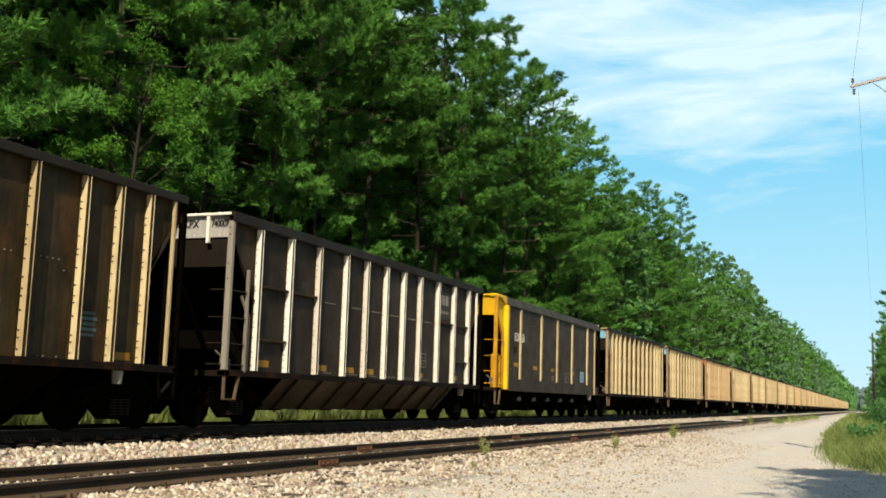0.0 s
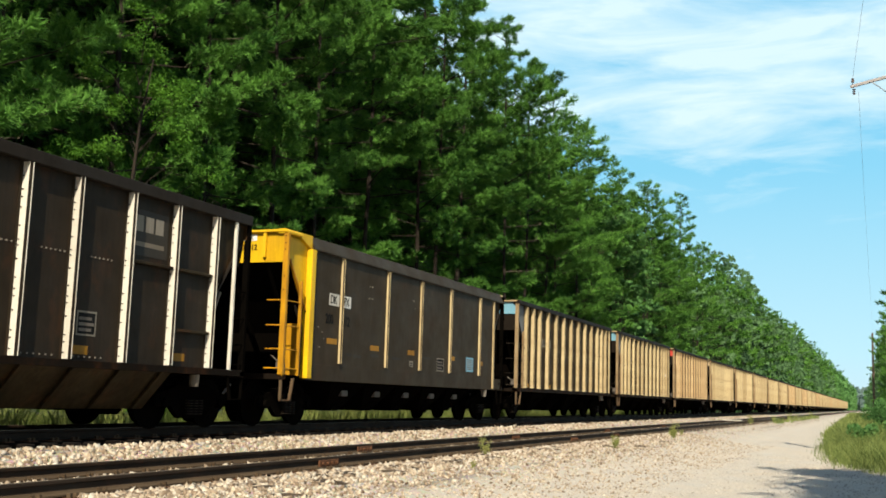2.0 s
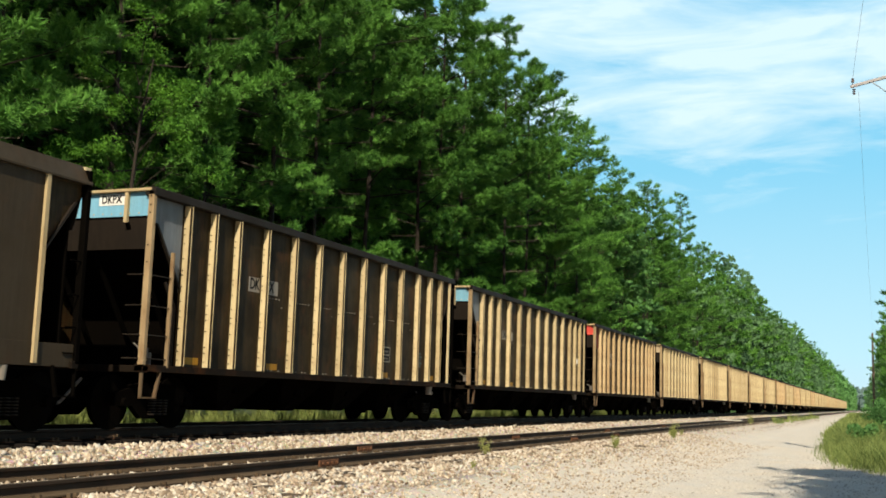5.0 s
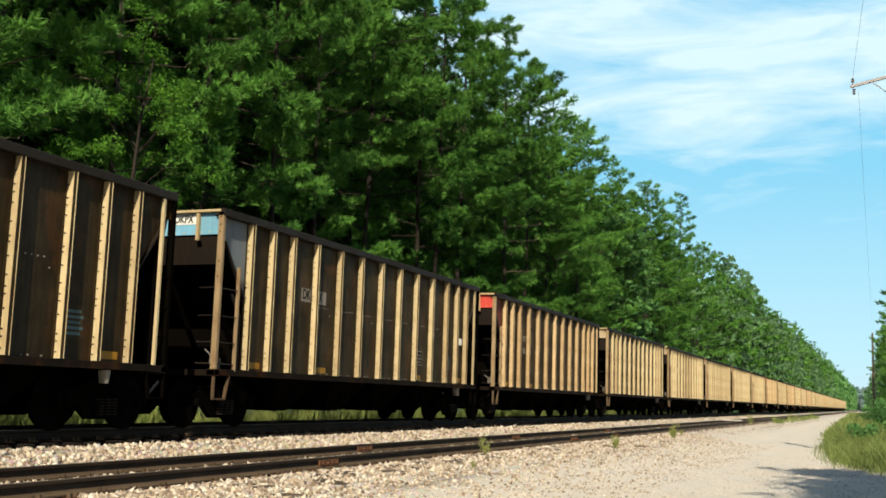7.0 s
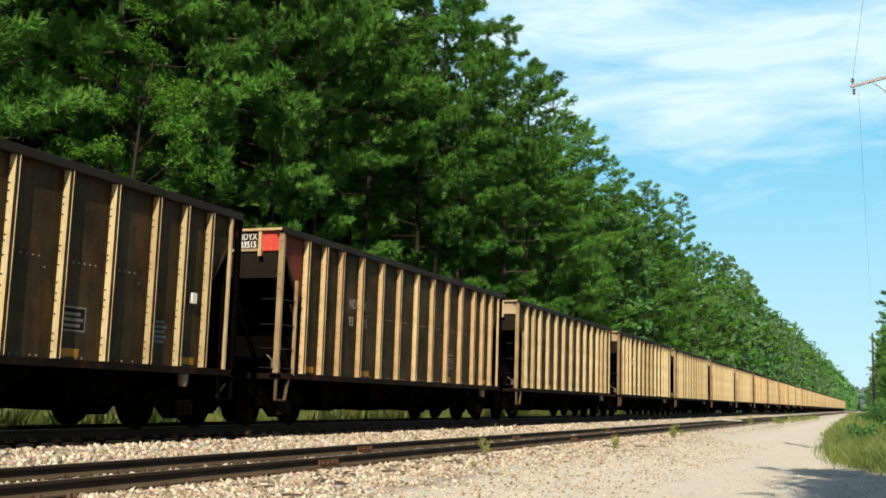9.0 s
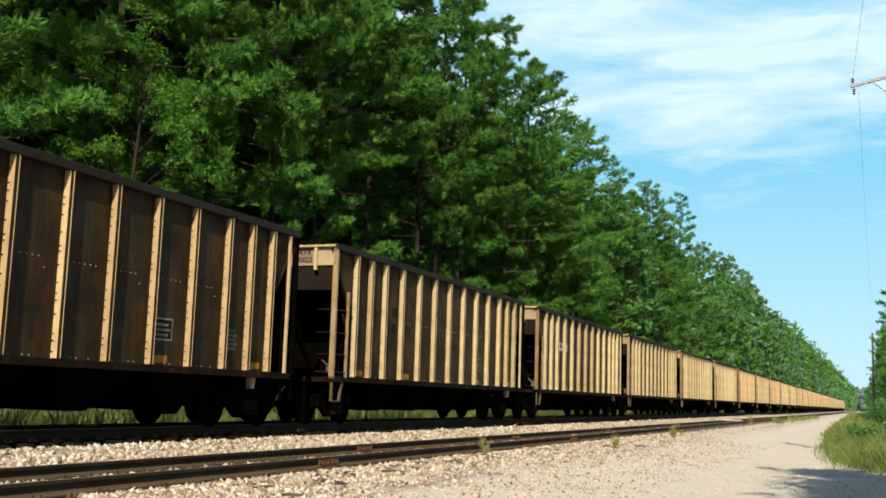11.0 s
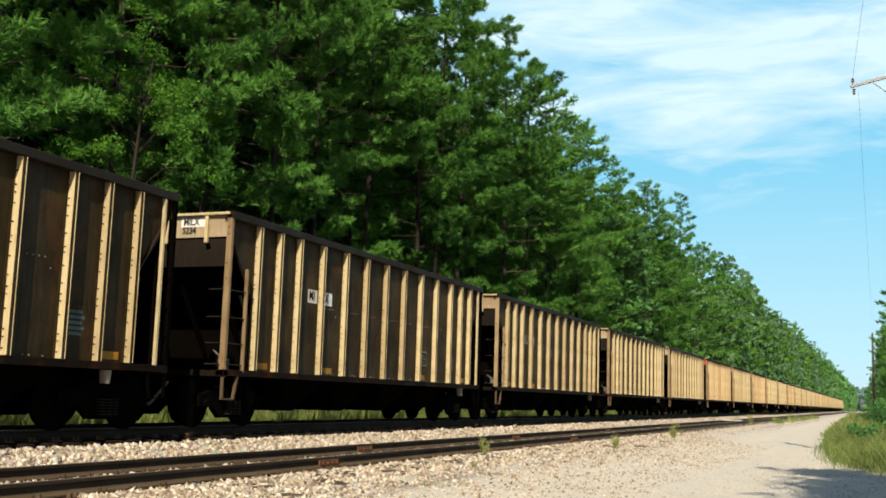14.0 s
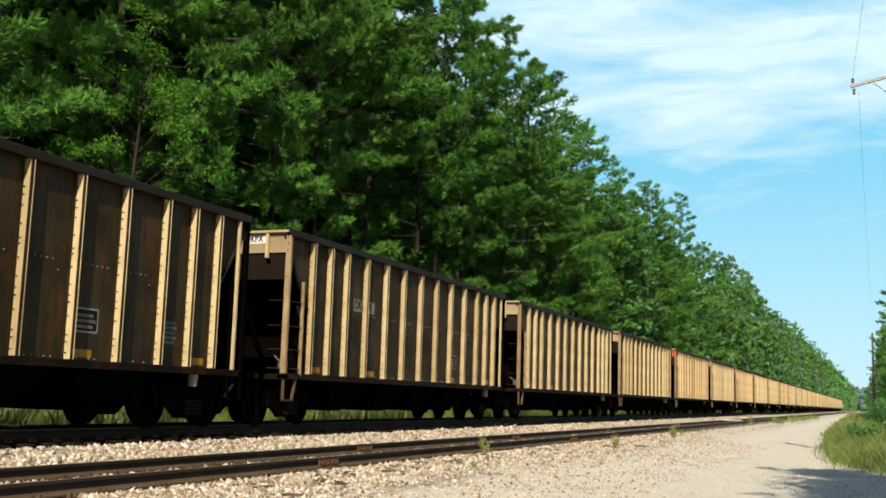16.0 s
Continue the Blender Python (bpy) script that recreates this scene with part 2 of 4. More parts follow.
def part(name, bm, material, parent=None, label="", at=None):
    me = bm if isinstance(bm, bpy.types.Mesh) else mesh_of(name, bm, material)
    ob = new(name, me)
    ob.parent = parent
    if at is not None:
        ob.matrix_basis = at
    if label:
        ob["label"] = label
    return ob


def fast_mesh(name, verts, faces, material):
    """A mesh from arrays of vertices and equal-sided faces."""
    me = bpy.data.meshes.new(name)
    nv, (nf, k) = len(verts), faces.shape
    me.vertices.add(nv)
    me.vertices.foreach_set("co", np.ascontiguousarray(verts, dtype=np.float32).ravel())
    me.loops.add(nf * k)
    me.loops.foreach_set("vertex_index", np.ascontiguousarray(faces, dtype=np.int32).ravel())
    me.polygons.add(nf)
    me.polygons.foreach_set("loop_start", np.arange(0, nf * k, k, dtype=np.int32))
    me.update(calc_edges=True)
    me.materials.append(material)
    return me


# ---- ground ----
PROFILE_X = [-1500, -300, -60, -30, -22, -17.2, -15.6, -15.2, -11.45, -11.0, -10.5, -10.0, -9.2, -9.0, -8.3, -8.1, -7.0, -6.6, -6.2, -5.6, -5.0, -4.4, -3.0, -1.0, 1.0, 3.0, 6.0, 20, 80, 400, 1500]
PROFILE_Z = [-0.9, -0.9, -0.9, -0.85, -0.85, -0.85, -0.36, -0.27, -0.27, -0.36, -0.46, -0.475, -0.47, -0.432, -0.432, -0.47, -0.475, -0.50, -0.56, -0.68, -0.77, -0.80, -0.82, -0.80, -0.76, -0.6, -0.5, -0.5, -0.5, -0.5, -0.5]


def ground_z(x):
    return np.interp(x, PROFILE_X, PROFILE_Z)


def road_edge(y):
    """Where the grass on the near side of the road begins."""
    return np.interp(y, [0, 20, 25.6, 31, 40, 84, 296, 700], [2.6, 1.3, 0.2, -1.5, -2.1, -3.4, -6.3, -9.5])


def make_ground():
    xs = np.unique(np.concatenate([PROFILE_X, np.arange(-16, 4, 0.35)]))
    ys = np.concatenate([[-1500, -400, -120, -40], np.arange(-15, 60, 0.6), np.arange(60, 160, 4), [200, 280, 400, 600, 900, 1500, 2600, 4000]])
    X, Y = np.meshgrid(xs, ys)
    Z = ground_z(X) + np.random.normal(0, 0.012, X.shape) * (np.abs(X + 6) < 12)
    idx = np.arange(X.size).reshape(X.shape)
    f = np.stack([idx[:-1, :-1], idx[:-1, 1:], idx[1:, 1:], idx[1:, :-1]], -1).reshape(-1, 4)
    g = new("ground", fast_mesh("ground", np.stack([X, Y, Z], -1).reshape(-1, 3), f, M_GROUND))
    tagged(g, "gravel road, pale ballast and grassy verges beside the tracks", "ground", kind="structure")


make_ground()


def stones(name, n, x0, x1, y0, y1, size, label, seed, power=1.0, thin=1.0, fade=0.0, material=M_STONE):
    r = np.random.default_rng(seed)
    y = y0 + (y1 - y0) * r.random(n) ** power
    x = x0 + (x1 - x0) * r.random(n) ** thin
    s = size * np.clip(np.exp(r.normal(0, 0.42, n)), 0.4, 2.1) * (1 - fade * (x - x0) / (x1 - x0))
    base = np.array([[1, 0, 0], [-1, 0, 0], [0, 1, 0], [0, -1, 0], [0, 0, 1], [0, 0, -1]], float)
    v = base[None] * (0.75 + 0.5 * r.random((n, 6, 1))) + r.normal(0, 0.18, (n, 6, 3))
    q = r.normal(size=(n, 3, 3))
    u, _, w = np.linalg.svd(q)
    v = np.einsum("nij,nkj->nki", u @ w, v * s[:, None, None] * np.array([1, 0.85, 0.7]))
    v += np.stack([x, y, ground_z(x) + s * 0.25], -1)[:, None]
    tri = np.array([[0, 2, 4], [2, 1, 4], [1, 3, 4], [3, 0, 4], [2, 0, 5], [1, 2, 5], [3, 1, 5], [0, 3, 5]])
    f = (np.arange(n)[:, None, None] * 6 + tri).reshape(-1, 3)
    tagged(new(name, fast_mesh(name, v.reshape(-1, 3), f, material)), label, "ballast", kind="stuff")


stones("ballast_between_tracks", 15000, -11.9, -9.3, 9, 45, 0.034, "pale crushed stone ballast between the two tracks", 1, 1.5)
stones("ballast_in_siding", 5200, -9.3, -7.95, 9, 40, 0.031, "crushed stone ballast between the siding rails", 2, 1.5)
stones("ballast_shoulder", 24000, -7.75, -3.6, 9, 44, 0.031, "loose tan crushed stone on the ballast shoulder", 3, 1.5, 1.7, 0.6)
stones("road_gravel", 14000, -5.5, 0.8, 13, 36, 0.011, "small loose gravel on the road", 4, 1.4, material=M_GRAVEL)
stones("ballast_far_along", 9000, -11.9, -5.6, 40, 130, 0.042, "ballast stones farther along the tracks", 5, 1.3, 1.3, 0.5)


# ---- tracks ----
RAIL_OUT = [(-0.07, -0.17), (0.07, -0.17), (0.07, -0.158), (0.012, -0.135), (0.012, -0.05), (0.036, -0.036), (0.036, -0.006),
            (0.03, 0.0), (-0.03, 0.0), (-0.036, -0.006), (-0.036, -0.036), (-0.012, -0.05), (-0.012, -0.135), (-0.07, -0.158)]


def make_track(name, cx, top, label, tie_end, joints, wood):
    track = tagged(new(name), label, "railway track", kind="structure")
    track.location = (cx, 0, top)
    for side in (-1, 1):
        rail = part("rail", prism(bmesh.new(), RAIL_OUT, "y", -120, 900), M_RAIL, track, at=pose(side * 0.7525, 0, 0))
        if wood is M_TIE:
            part("rail_foot", prism(bmesh.new(), [(0.0135, -0.167), (0.074, -0.167), (0.074, -0.150), (0.030, -0.132), (0.018, -0.112), (0.0135, -0.112)], "y", -120, 900), M_RAILSUNDUST, rail, "dusty foot of the rail, its sunlit tone painted in")
        part("running_surface", box(bmesh.new(), -0.024, 0.024, -120, 900, 0.0005, 0.003), M_RAILTOP, rail)
        for y in joints[side]:
            bm = bmesh.new()
            for s in (-1, 1):
                box(bm, s * 0.034 - 0.016, s * 0.034 + 0.016, y, y + 0.62, -0.14, -0.04, 0.006)
                for k in range(4):
                    rod(bm, (s * 0.045, y + 0.09 + k * 0.147, -0.09), (s * 0.085, y + 0.09 + k * 0.147, -0.09), 0.024, n=6)
            part("joint_bar", bm, M_RUST, rail, "rusty bolted joint bar")
    tie = mesh_of("tie", box(bmesh.new(), -1.3, 1.3, -0.115, 0.115, -0.36, -0.185, 0.015), wood)
    plate = mesh_of("tie_plate", box(bmesh.new(), -0.14, 0.14, -0.1, 0.1, -0.186, -0.168), M_RUST)
    spike = mesh_of("spike", box(bmesh.new(), -0.022, 0.022, -0.018, 0.018, -0.18, -0.125), M_RAILSUNDUST)
    y = -2.0
    while y < tie_end:
        t = part("tie", tie, None, track, at=pose(random.uniform(-0.05, 0.05), y, random.uniform(-0.012, 0.004), 0, 0, random.uniform(-1.2, 1.2)))
        if 8 < y < 40:
            for side in (-1, 1):
                part("tie_plate", plate, None, t, at=pose(side * 0.7525, 0, 0))
                for dx, dy in ((0.088, 0.045), (0.088, -0.05), (-0.088, 0.0)):
                    part("spike", spike, None, t, at=pose(side * 0.7525 + dx, dy, random.uniform(-0.004, 0.012), 0, 0, random.uniform(-15, 15)))
        y += 0.52 + random.uniform(-0.03, 0.03)


make_track("siding_track", -8.646, -0.257, "rusty siding track with bolted rails on wooden ties", 110, {-1: (18.7, 28.3, 39.4, 51), 1: (14.4, 29.0, 34.3, 45)}, M_TIE)
make_track("main_track", -13.2, 0.0, "main track under the train, in its shade", 90, {-1: (), 1: ()}, M_SHADETIE)


# ---- the train ----
HALF, PANEL = 1.575, 1.425        # outer face of the chord and ribs, face of the side sheet
SPEED = 6.896


def lettering(text, height, material):
    cu = bpy.data.curves.new("lettering", "FONT")
    cu.body, cu.size, cu.extrude, cu.offset = text, height / 0.69, 0.002, height * 0.03
    ob = bpy.data.objects.new("lettering", cu)
    scene.collection.objects.link(ob)
    bpy.context.view_layer.update()
    me = bpy.data.meshes.new_from_object(ob.evaluated_get(bpy.context.evaluated_depsgraph_get()))
    bpy.data.objects.remove(ob)
    me.materials.clear()
    me.materials.append(material)
    return me


SIDE = Matrix(((0, 0, 1, 0), (1, 0, 0, 0), (0, 1, 0, 0), (0, 0, 0, 1)))       # writing on a face that looks along +x
FRONT = Matrix(((1, 0, 0, 0), (0, 0, -1, 0), (0, 1, 0, 0), (0, 0, 0, 1)))     # writing on a face that looks along -y


def write_side(car, text, y, z, height, material, x, narrow=0.8):
    part("lettering", lettering(text, height, material), None, car, at=Matrix.Translation((x, y, z)) @ SIDE @ Matrix.Diagonal((narrow, 1, 1, 1)))


def write_front(car, text, x, z, height, material, y, narrow=0.9):
    part("lettering", lettering(text, height, material), None, car, at=Matrix.Translation((x, y, z)) @ FRONT @ Matrix.Diagonal((narrow, 1, 1, 1)))


def plate_side(car, name, y0, y1, z0, z1, material, x, label=""):
    part(name, box(bmesh.new(), x, x + 0.004, y0, y1, z0, z1), material, car, label)


def make_truck():
    """A four-wheel truck: two cast side frames with springs, two wheelsets, a bolster."""
    truck = new("truck")
    frame_out = [(-1.12, 0.62), (-1.12, 0.40), (-0.66, 0.40), (-0.55, 0.30), (-0.38, 0.17), (0.38, 0.17), (0.55, 0.30), (0.66, 0.40), (1.12, 0.40), (1.12, 0.62),
                 (0.75, 0.70), (0.45, 0.80), (-0.45, 0.80), (-0.75, 0.70)]
    for s in (-1, 1):
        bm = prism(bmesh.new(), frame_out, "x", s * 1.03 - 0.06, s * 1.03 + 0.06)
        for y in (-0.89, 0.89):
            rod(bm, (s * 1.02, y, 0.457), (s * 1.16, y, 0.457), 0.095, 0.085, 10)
        fr = part("side_frame", bm, M_BLACK, truck, "cast steel truck side frame, black for its shade")
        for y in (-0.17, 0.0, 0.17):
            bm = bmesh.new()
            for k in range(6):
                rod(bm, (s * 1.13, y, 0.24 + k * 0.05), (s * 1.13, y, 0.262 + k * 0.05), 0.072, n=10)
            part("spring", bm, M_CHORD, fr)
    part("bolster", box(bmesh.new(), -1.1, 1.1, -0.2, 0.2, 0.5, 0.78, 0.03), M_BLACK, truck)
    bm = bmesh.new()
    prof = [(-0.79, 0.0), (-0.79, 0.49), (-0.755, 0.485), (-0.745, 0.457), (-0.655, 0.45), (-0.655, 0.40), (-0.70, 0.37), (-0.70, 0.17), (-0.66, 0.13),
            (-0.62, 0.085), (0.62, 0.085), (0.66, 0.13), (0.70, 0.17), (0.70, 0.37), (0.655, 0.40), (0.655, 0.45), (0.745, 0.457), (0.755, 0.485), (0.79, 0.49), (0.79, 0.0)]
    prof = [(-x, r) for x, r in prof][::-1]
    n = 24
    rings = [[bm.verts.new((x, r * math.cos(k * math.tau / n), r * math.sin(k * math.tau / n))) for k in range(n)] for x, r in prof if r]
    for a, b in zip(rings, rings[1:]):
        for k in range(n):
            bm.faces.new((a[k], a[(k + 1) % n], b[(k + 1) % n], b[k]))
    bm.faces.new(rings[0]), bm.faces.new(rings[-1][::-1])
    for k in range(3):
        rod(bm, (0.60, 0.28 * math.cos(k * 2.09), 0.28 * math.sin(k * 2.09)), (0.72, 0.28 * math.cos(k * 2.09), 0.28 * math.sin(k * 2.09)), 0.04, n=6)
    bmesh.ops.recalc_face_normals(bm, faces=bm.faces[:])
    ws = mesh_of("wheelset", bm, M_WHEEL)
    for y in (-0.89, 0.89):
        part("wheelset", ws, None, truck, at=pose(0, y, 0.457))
    return truck


def end_gear(car, y, way, post, board, length, panel_mats=None, lean=False):
    """One end of a car: number board, slope sheet, posts, ladders, sill, steps, coupler. way: -1 at the end that faces back along -y."""
    f = lambda d: y - way * d          # d metres inwards from the end
    def bx(bm, x0, x1, d0, d1, z0, z1, bevel=0.0):
        a, b = sorted((f(d0), f(d1)))
        return box(bm, x0, x1, a, b, z0, z1, bevel)
    mats = panel_mats or (board,) * 4
    base = {M_YELLOW: M_AMBER, M_RIBW: M_PALE}.get(post, M_POST)
    # rear posts, rungs and steps turn black: shade of that side painted in
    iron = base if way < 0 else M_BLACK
    dark = M_CHORD if post is not M_YELLOW else M_AMBER
    for k, (x0, x1) in enumerate(((-1.5, -0.95), (-0.95, 0.0), (0.0, 0.95), (0.95, 1.5))):
        part("end_board", bx(bmesh.new(), x0 + 0.002, x1 - 0.002, 0.075, 0.095, 3.52 if post is M_YELLOW else 3.74, 4.17), mats[k], car)
    part("end_lip", bx(bmesh.new(), -1.5, 1.5, -0.02, 0.12, 4.172, 4.225, 0.006), post, car)
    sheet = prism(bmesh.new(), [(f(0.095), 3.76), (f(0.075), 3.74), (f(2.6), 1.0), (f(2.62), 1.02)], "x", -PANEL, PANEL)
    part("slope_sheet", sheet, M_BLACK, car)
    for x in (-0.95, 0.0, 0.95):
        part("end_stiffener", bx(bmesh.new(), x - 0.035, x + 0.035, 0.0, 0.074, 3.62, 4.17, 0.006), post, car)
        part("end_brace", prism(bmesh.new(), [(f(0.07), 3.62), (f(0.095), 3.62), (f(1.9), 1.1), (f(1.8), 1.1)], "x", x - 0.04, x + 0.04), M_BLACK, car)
    bm = bmesh.new()
    for x in np.arange(-1.4, 1.41, 0.2):
        rod(bm, (x, f(0.076), 3.79), (x, f(0.062), 3.79), 0.014, n=6)
    part("rivet_row", bm, post, car)["kind"] = "stuff"
    for s in (-1, 1):
        part("corner_post", bx(bmesh.new(), s * 1.5 - 0.06, s * 1.5 + 0.06, 0.0, 0.09, 1.05, 4.17, 0.008), iron, car)
        if not lean:
            for z in (3.78, 3.92, 4.08, 3.2, 2.9):
                part("post_bolt", bx(bmesh.new(), s * 1.5 - 0.012, s * 1.5 + 0.012, -0.012, -0.001, z - 0.012, z + 0.012), M_CHORD, car)
        if way < 0:
          part("ladder_post", bx(bmesh.new(), s * 1.53 - 0.035, s * 1.53 + 0.035, 0.66, 0.71, 1.08, 3.15, 0.006), base, car)
        for z in () if lean else (1.22, 1.63, 2.14, 2.68):
            bm = bmesh.new()
            rod(bm, (s * 1.53, f(0.06), z), (s * 1.53, f(0.68 if way < 0 else 0.34), z), 0.013, n=6)
            part("ladder_rung", bm, dark if way < 0 else M_BLACK, car)
            bm = bmesh.new()
            rod(bm, (s * 1.47, f(-0.03), z), (s * 1.12, f(-0.03), z), 0.013, n=6)
            part("end_rung", bm, dark if way < 0 else M_BLACK, car)
        bm = bx(bmesh.new(), s * 1.52 - 0.03, s * 1.52 + 0.03, 0.02, 0.05, 0.55, 1.06)
        bx(bm, s * 1.52 - 0.03, s * 1.52 + 0.03, 0.02, 0.44, 0.535, 0.56)
        prism(bm, [(f(0.40), 0.56), (f(0.44), 0.56), (f(0.56), 1.02), (f(0.52), 1.02)], "x", s * 1.52 - 0.03, s * 1.52 + 0.03)
        part("step", bm, M_STEP if way < 0 else M_BLACK, car, "hanging rusty steel step")
        bm = rod(bmesh.new(), (s * 1.40, f(0.98), 1.1), (s * 1.40, f(0.98), 2.2), 0.034)
        rod(bm, (s * 1.40, f(0.98), 2.2), (s * 1.36, f(0.72), 2.62), 0.034)
        part("air_pipe", bm, M_PALE if post is M_RIBW else M_CHORD, car)
        if way < 0 and not lean:
            bm = bmesh.new()
            for k in range(9):
                t = 0.06 + k / 9.5
                yy, zz = f(0.20 + 0.78 * t), 3.68 - 1.09 * t
                rod(bm, (s * PANEL, yy, zz), (s * (PANEL + 0.04), yy, zz), 0.019, n=6)
            part("flange_bolts", bm, dark, car)["kind"] = "stuff"
        part("corner_sheet", prism(bmesh.new(), [(f(0.1), 4.1), (f(0.1), 3.72), (f(0.25), 3.6), (f(1.02), 2.55), (f(1.1), 2.3), (f(1.1), 4.1)], "x",
                                   s * PANEL - 0.008, s * PANEL + 0.008), panel_mats[4] if panel_mats else M_PANEL, car)
        part("sheet_flange", prism(bmesh.new(), [(f(0.22), 3.62), (f(0.27), 3.62), (f(1.05), 2.53), (f(1.0), 2.53)], "x", s * PANEL + (0.008 if s > 0 else -0.06), s * PANEL + (0.06 if s > 0 else -0.008)), dark, car)
    if not lean and way < 0:
        bm = bx(bmesh.new(), 1.22, 1.34, 0.28, 0.42, 1.2, 1.42, 0.01)
        rod(bm, (1.28, f(0.5), 1.12), (1.28, f(0.5), 1.34), 0.05), rod(bm, (1.36, f(0.3), 1.3), (1.1, f(0.3), 1.5), 0.015)
        part("brake_valve", bm, M_DIM, car)
        part("brake_cylinder", rod(bmesh.new(), (0.75, f(0.9), 1.35), (0.75, f(1.35), 1.35), 0.17, n=14), M_BLACK, car)
    # black plates added to block the view through, so the hollow stays dark
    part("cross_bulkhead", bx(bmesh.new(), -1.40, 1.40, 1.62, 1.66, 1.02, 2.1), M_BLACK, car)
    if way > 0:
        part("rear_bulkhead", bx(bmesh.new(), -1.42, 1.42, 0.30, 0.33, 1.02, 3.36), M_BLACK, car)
    if post is M_YELLOW:
        part("side_gusset", bx(bmesh.new(), 0.98, 1.40, 1.07, 1.09, 1.1, 2.25, 0.006), M_AMBER, car, "stained yellow gusset plate behind the ladder")
    else:
        apron = prism(bmesh.new(), [(f(0.10), 3.735), (f(0.115), 3.735), (f(0.235), 3.17), (f(0.22), 3.17)], "x", -1.44, 1.44)
        part("end_apron", apron, M_CHORD, car, "grimy brown end sheet below the boards")
    part("end_sill", bx(bmesh.new(), -1.56, 1.56, 0.0, 0.16, 0.98, 1.10, 0.01), M_SILL, car)
    bm = bx(bmesh.new(), -0.16, 0.16, -0.55, 1.2, 0.74, 0.98, 0.02)
    bx(bm, -0.12, 0.12, -0.86, -0.5, 0.68, 0.98, 0.04)
    part("coupler", bm, M_BLACK, car)
    if lean:
        return
    hose = bmesh.new()
    rod(hose, (0.35, f(-0.1), 0.85), (0.30, f(-0.55), 0.42), 0.028), rod(hose, (0.30, f(-0.55), 0.42), (0.1, f(-0.8), 0.38), 0.028)
    part("brake_hose", hose, M_PALE, car)


def make_car(style, length=14.47, rib_mat=None, lean=False):
    """An open-top coal hopper. Origin on the rail head, under the middle of the end that faces back along -y."""
    car = new("hopper_car")
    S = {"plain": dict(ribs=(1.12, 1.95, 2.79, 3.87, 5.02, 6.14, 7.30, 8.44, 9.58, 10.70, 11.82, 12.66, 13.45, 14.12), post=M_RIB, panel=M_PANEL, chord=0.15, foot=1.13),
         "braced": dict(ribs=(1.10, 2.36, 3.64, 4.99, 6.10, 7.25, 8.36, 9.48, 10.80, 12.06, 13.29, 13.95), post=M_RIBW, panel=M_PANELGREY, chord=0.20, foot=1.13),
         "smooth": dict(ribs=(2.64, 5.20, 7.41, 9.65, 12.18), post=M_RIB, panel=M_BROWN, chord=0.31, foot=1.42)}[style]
    top, low = 4.24, 1.0
    rib_top, post = top - S["chord"], rib_mat or S["post"]
    board = {"plain": M_TAN, "braced": M_GREYEND, "smooth": M_YELLOW}[style]
    endpost = M_YELLOW if style == "smooth" else post
    face = PANEL if style != "smooth" else 1.50
    for s in (-1, 1):
        part("side_panel", box(bmesh.new(), s * face - 0.008, s * face + 0.008, 1.1, length - (1.1 if style != "smooth" else 0.96), 1.02, rib_top), S["panel"], car)
        bm = box(bmesh.new(), min(s * 1.36, s * HALF), max(s * 1.36, s * HALF), 0.0, length, rib_top, top, 0.012)
        if style == "smooth":
            bm.free()
            o = [(s * 1.30, rib_top), (s * HALF, rib_top), (s * HALF, rib_top + 0.03), (s * 1.44, top), (s * 1.30, top)]
            bm = prism(bmesh.new(), o, "y", 1.16, length)
            part("end_coaming", prism(bmesh.new(), [(s * 1.30, top - 0.1), (s * HALF, top - 0.1), (s * HALF, top - 0.06), (s * 1.48, top), (s * 1.30, top)], "y", 0.0, 0.62), M_YELLOW, car, "yellow coaming at the end")
            part("end_coaming", prism(bmesh.new(), [(0.62, top - 0.1), (1.158, rib_top), (1.158, top), (0.62, top)], "x", min(s * 1.30, s * 1.5), max(s * 1.30, s * 1.5)), M_YELLOW, car)
        part("top_chord", bm, M_CHORD if style != "smooth" else M_BROWN, car)
        bm = box(bmesh.new(), min(s * 1.38, s * 1.56), max(s * 1.38, s * (1.56 if style != "smooth" else 1.512)), 0.0 if style != "smooth" else 1.1, length, low, 1.12 if style != "smooth" else 1.36, 0.004)
        part("side_sill", bm, M_SILL if style != "smooth" else M_BROWN, car)
    w = 0.04 if style != "smooth" else 0.04
    out = HALF - 0.012
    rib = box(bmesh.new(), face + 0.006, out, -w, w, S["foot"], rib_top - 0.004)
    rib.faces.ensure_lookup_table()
    # sun painted by face: -y side pale, the other sides panel-dark
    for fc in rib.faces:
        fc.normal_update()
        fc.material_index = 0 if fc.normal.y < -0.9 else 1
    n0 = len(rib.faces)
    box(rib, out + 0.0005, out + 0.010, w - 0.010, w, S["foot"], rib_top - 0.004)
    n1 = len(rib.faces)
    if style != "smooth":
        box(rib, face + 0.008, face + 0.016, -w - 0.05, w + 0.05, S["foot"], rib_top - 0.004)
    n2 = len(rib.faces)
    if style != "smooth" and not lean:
        # bolts in the dark chord colour, which stands for their small shadows
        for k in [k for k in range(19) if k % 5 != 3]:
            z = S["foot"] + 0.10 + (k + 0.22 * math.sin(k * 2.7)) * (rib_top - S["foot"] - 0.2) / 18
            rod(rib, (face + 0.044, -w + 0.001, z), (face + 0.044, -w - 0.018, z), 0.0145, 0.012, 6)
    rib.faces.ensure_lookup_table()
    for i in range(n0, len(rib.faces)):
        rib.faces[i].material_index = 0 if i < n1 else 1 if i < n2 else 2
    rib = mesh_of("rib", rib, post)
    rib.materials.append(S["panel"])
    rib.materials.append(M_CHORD)
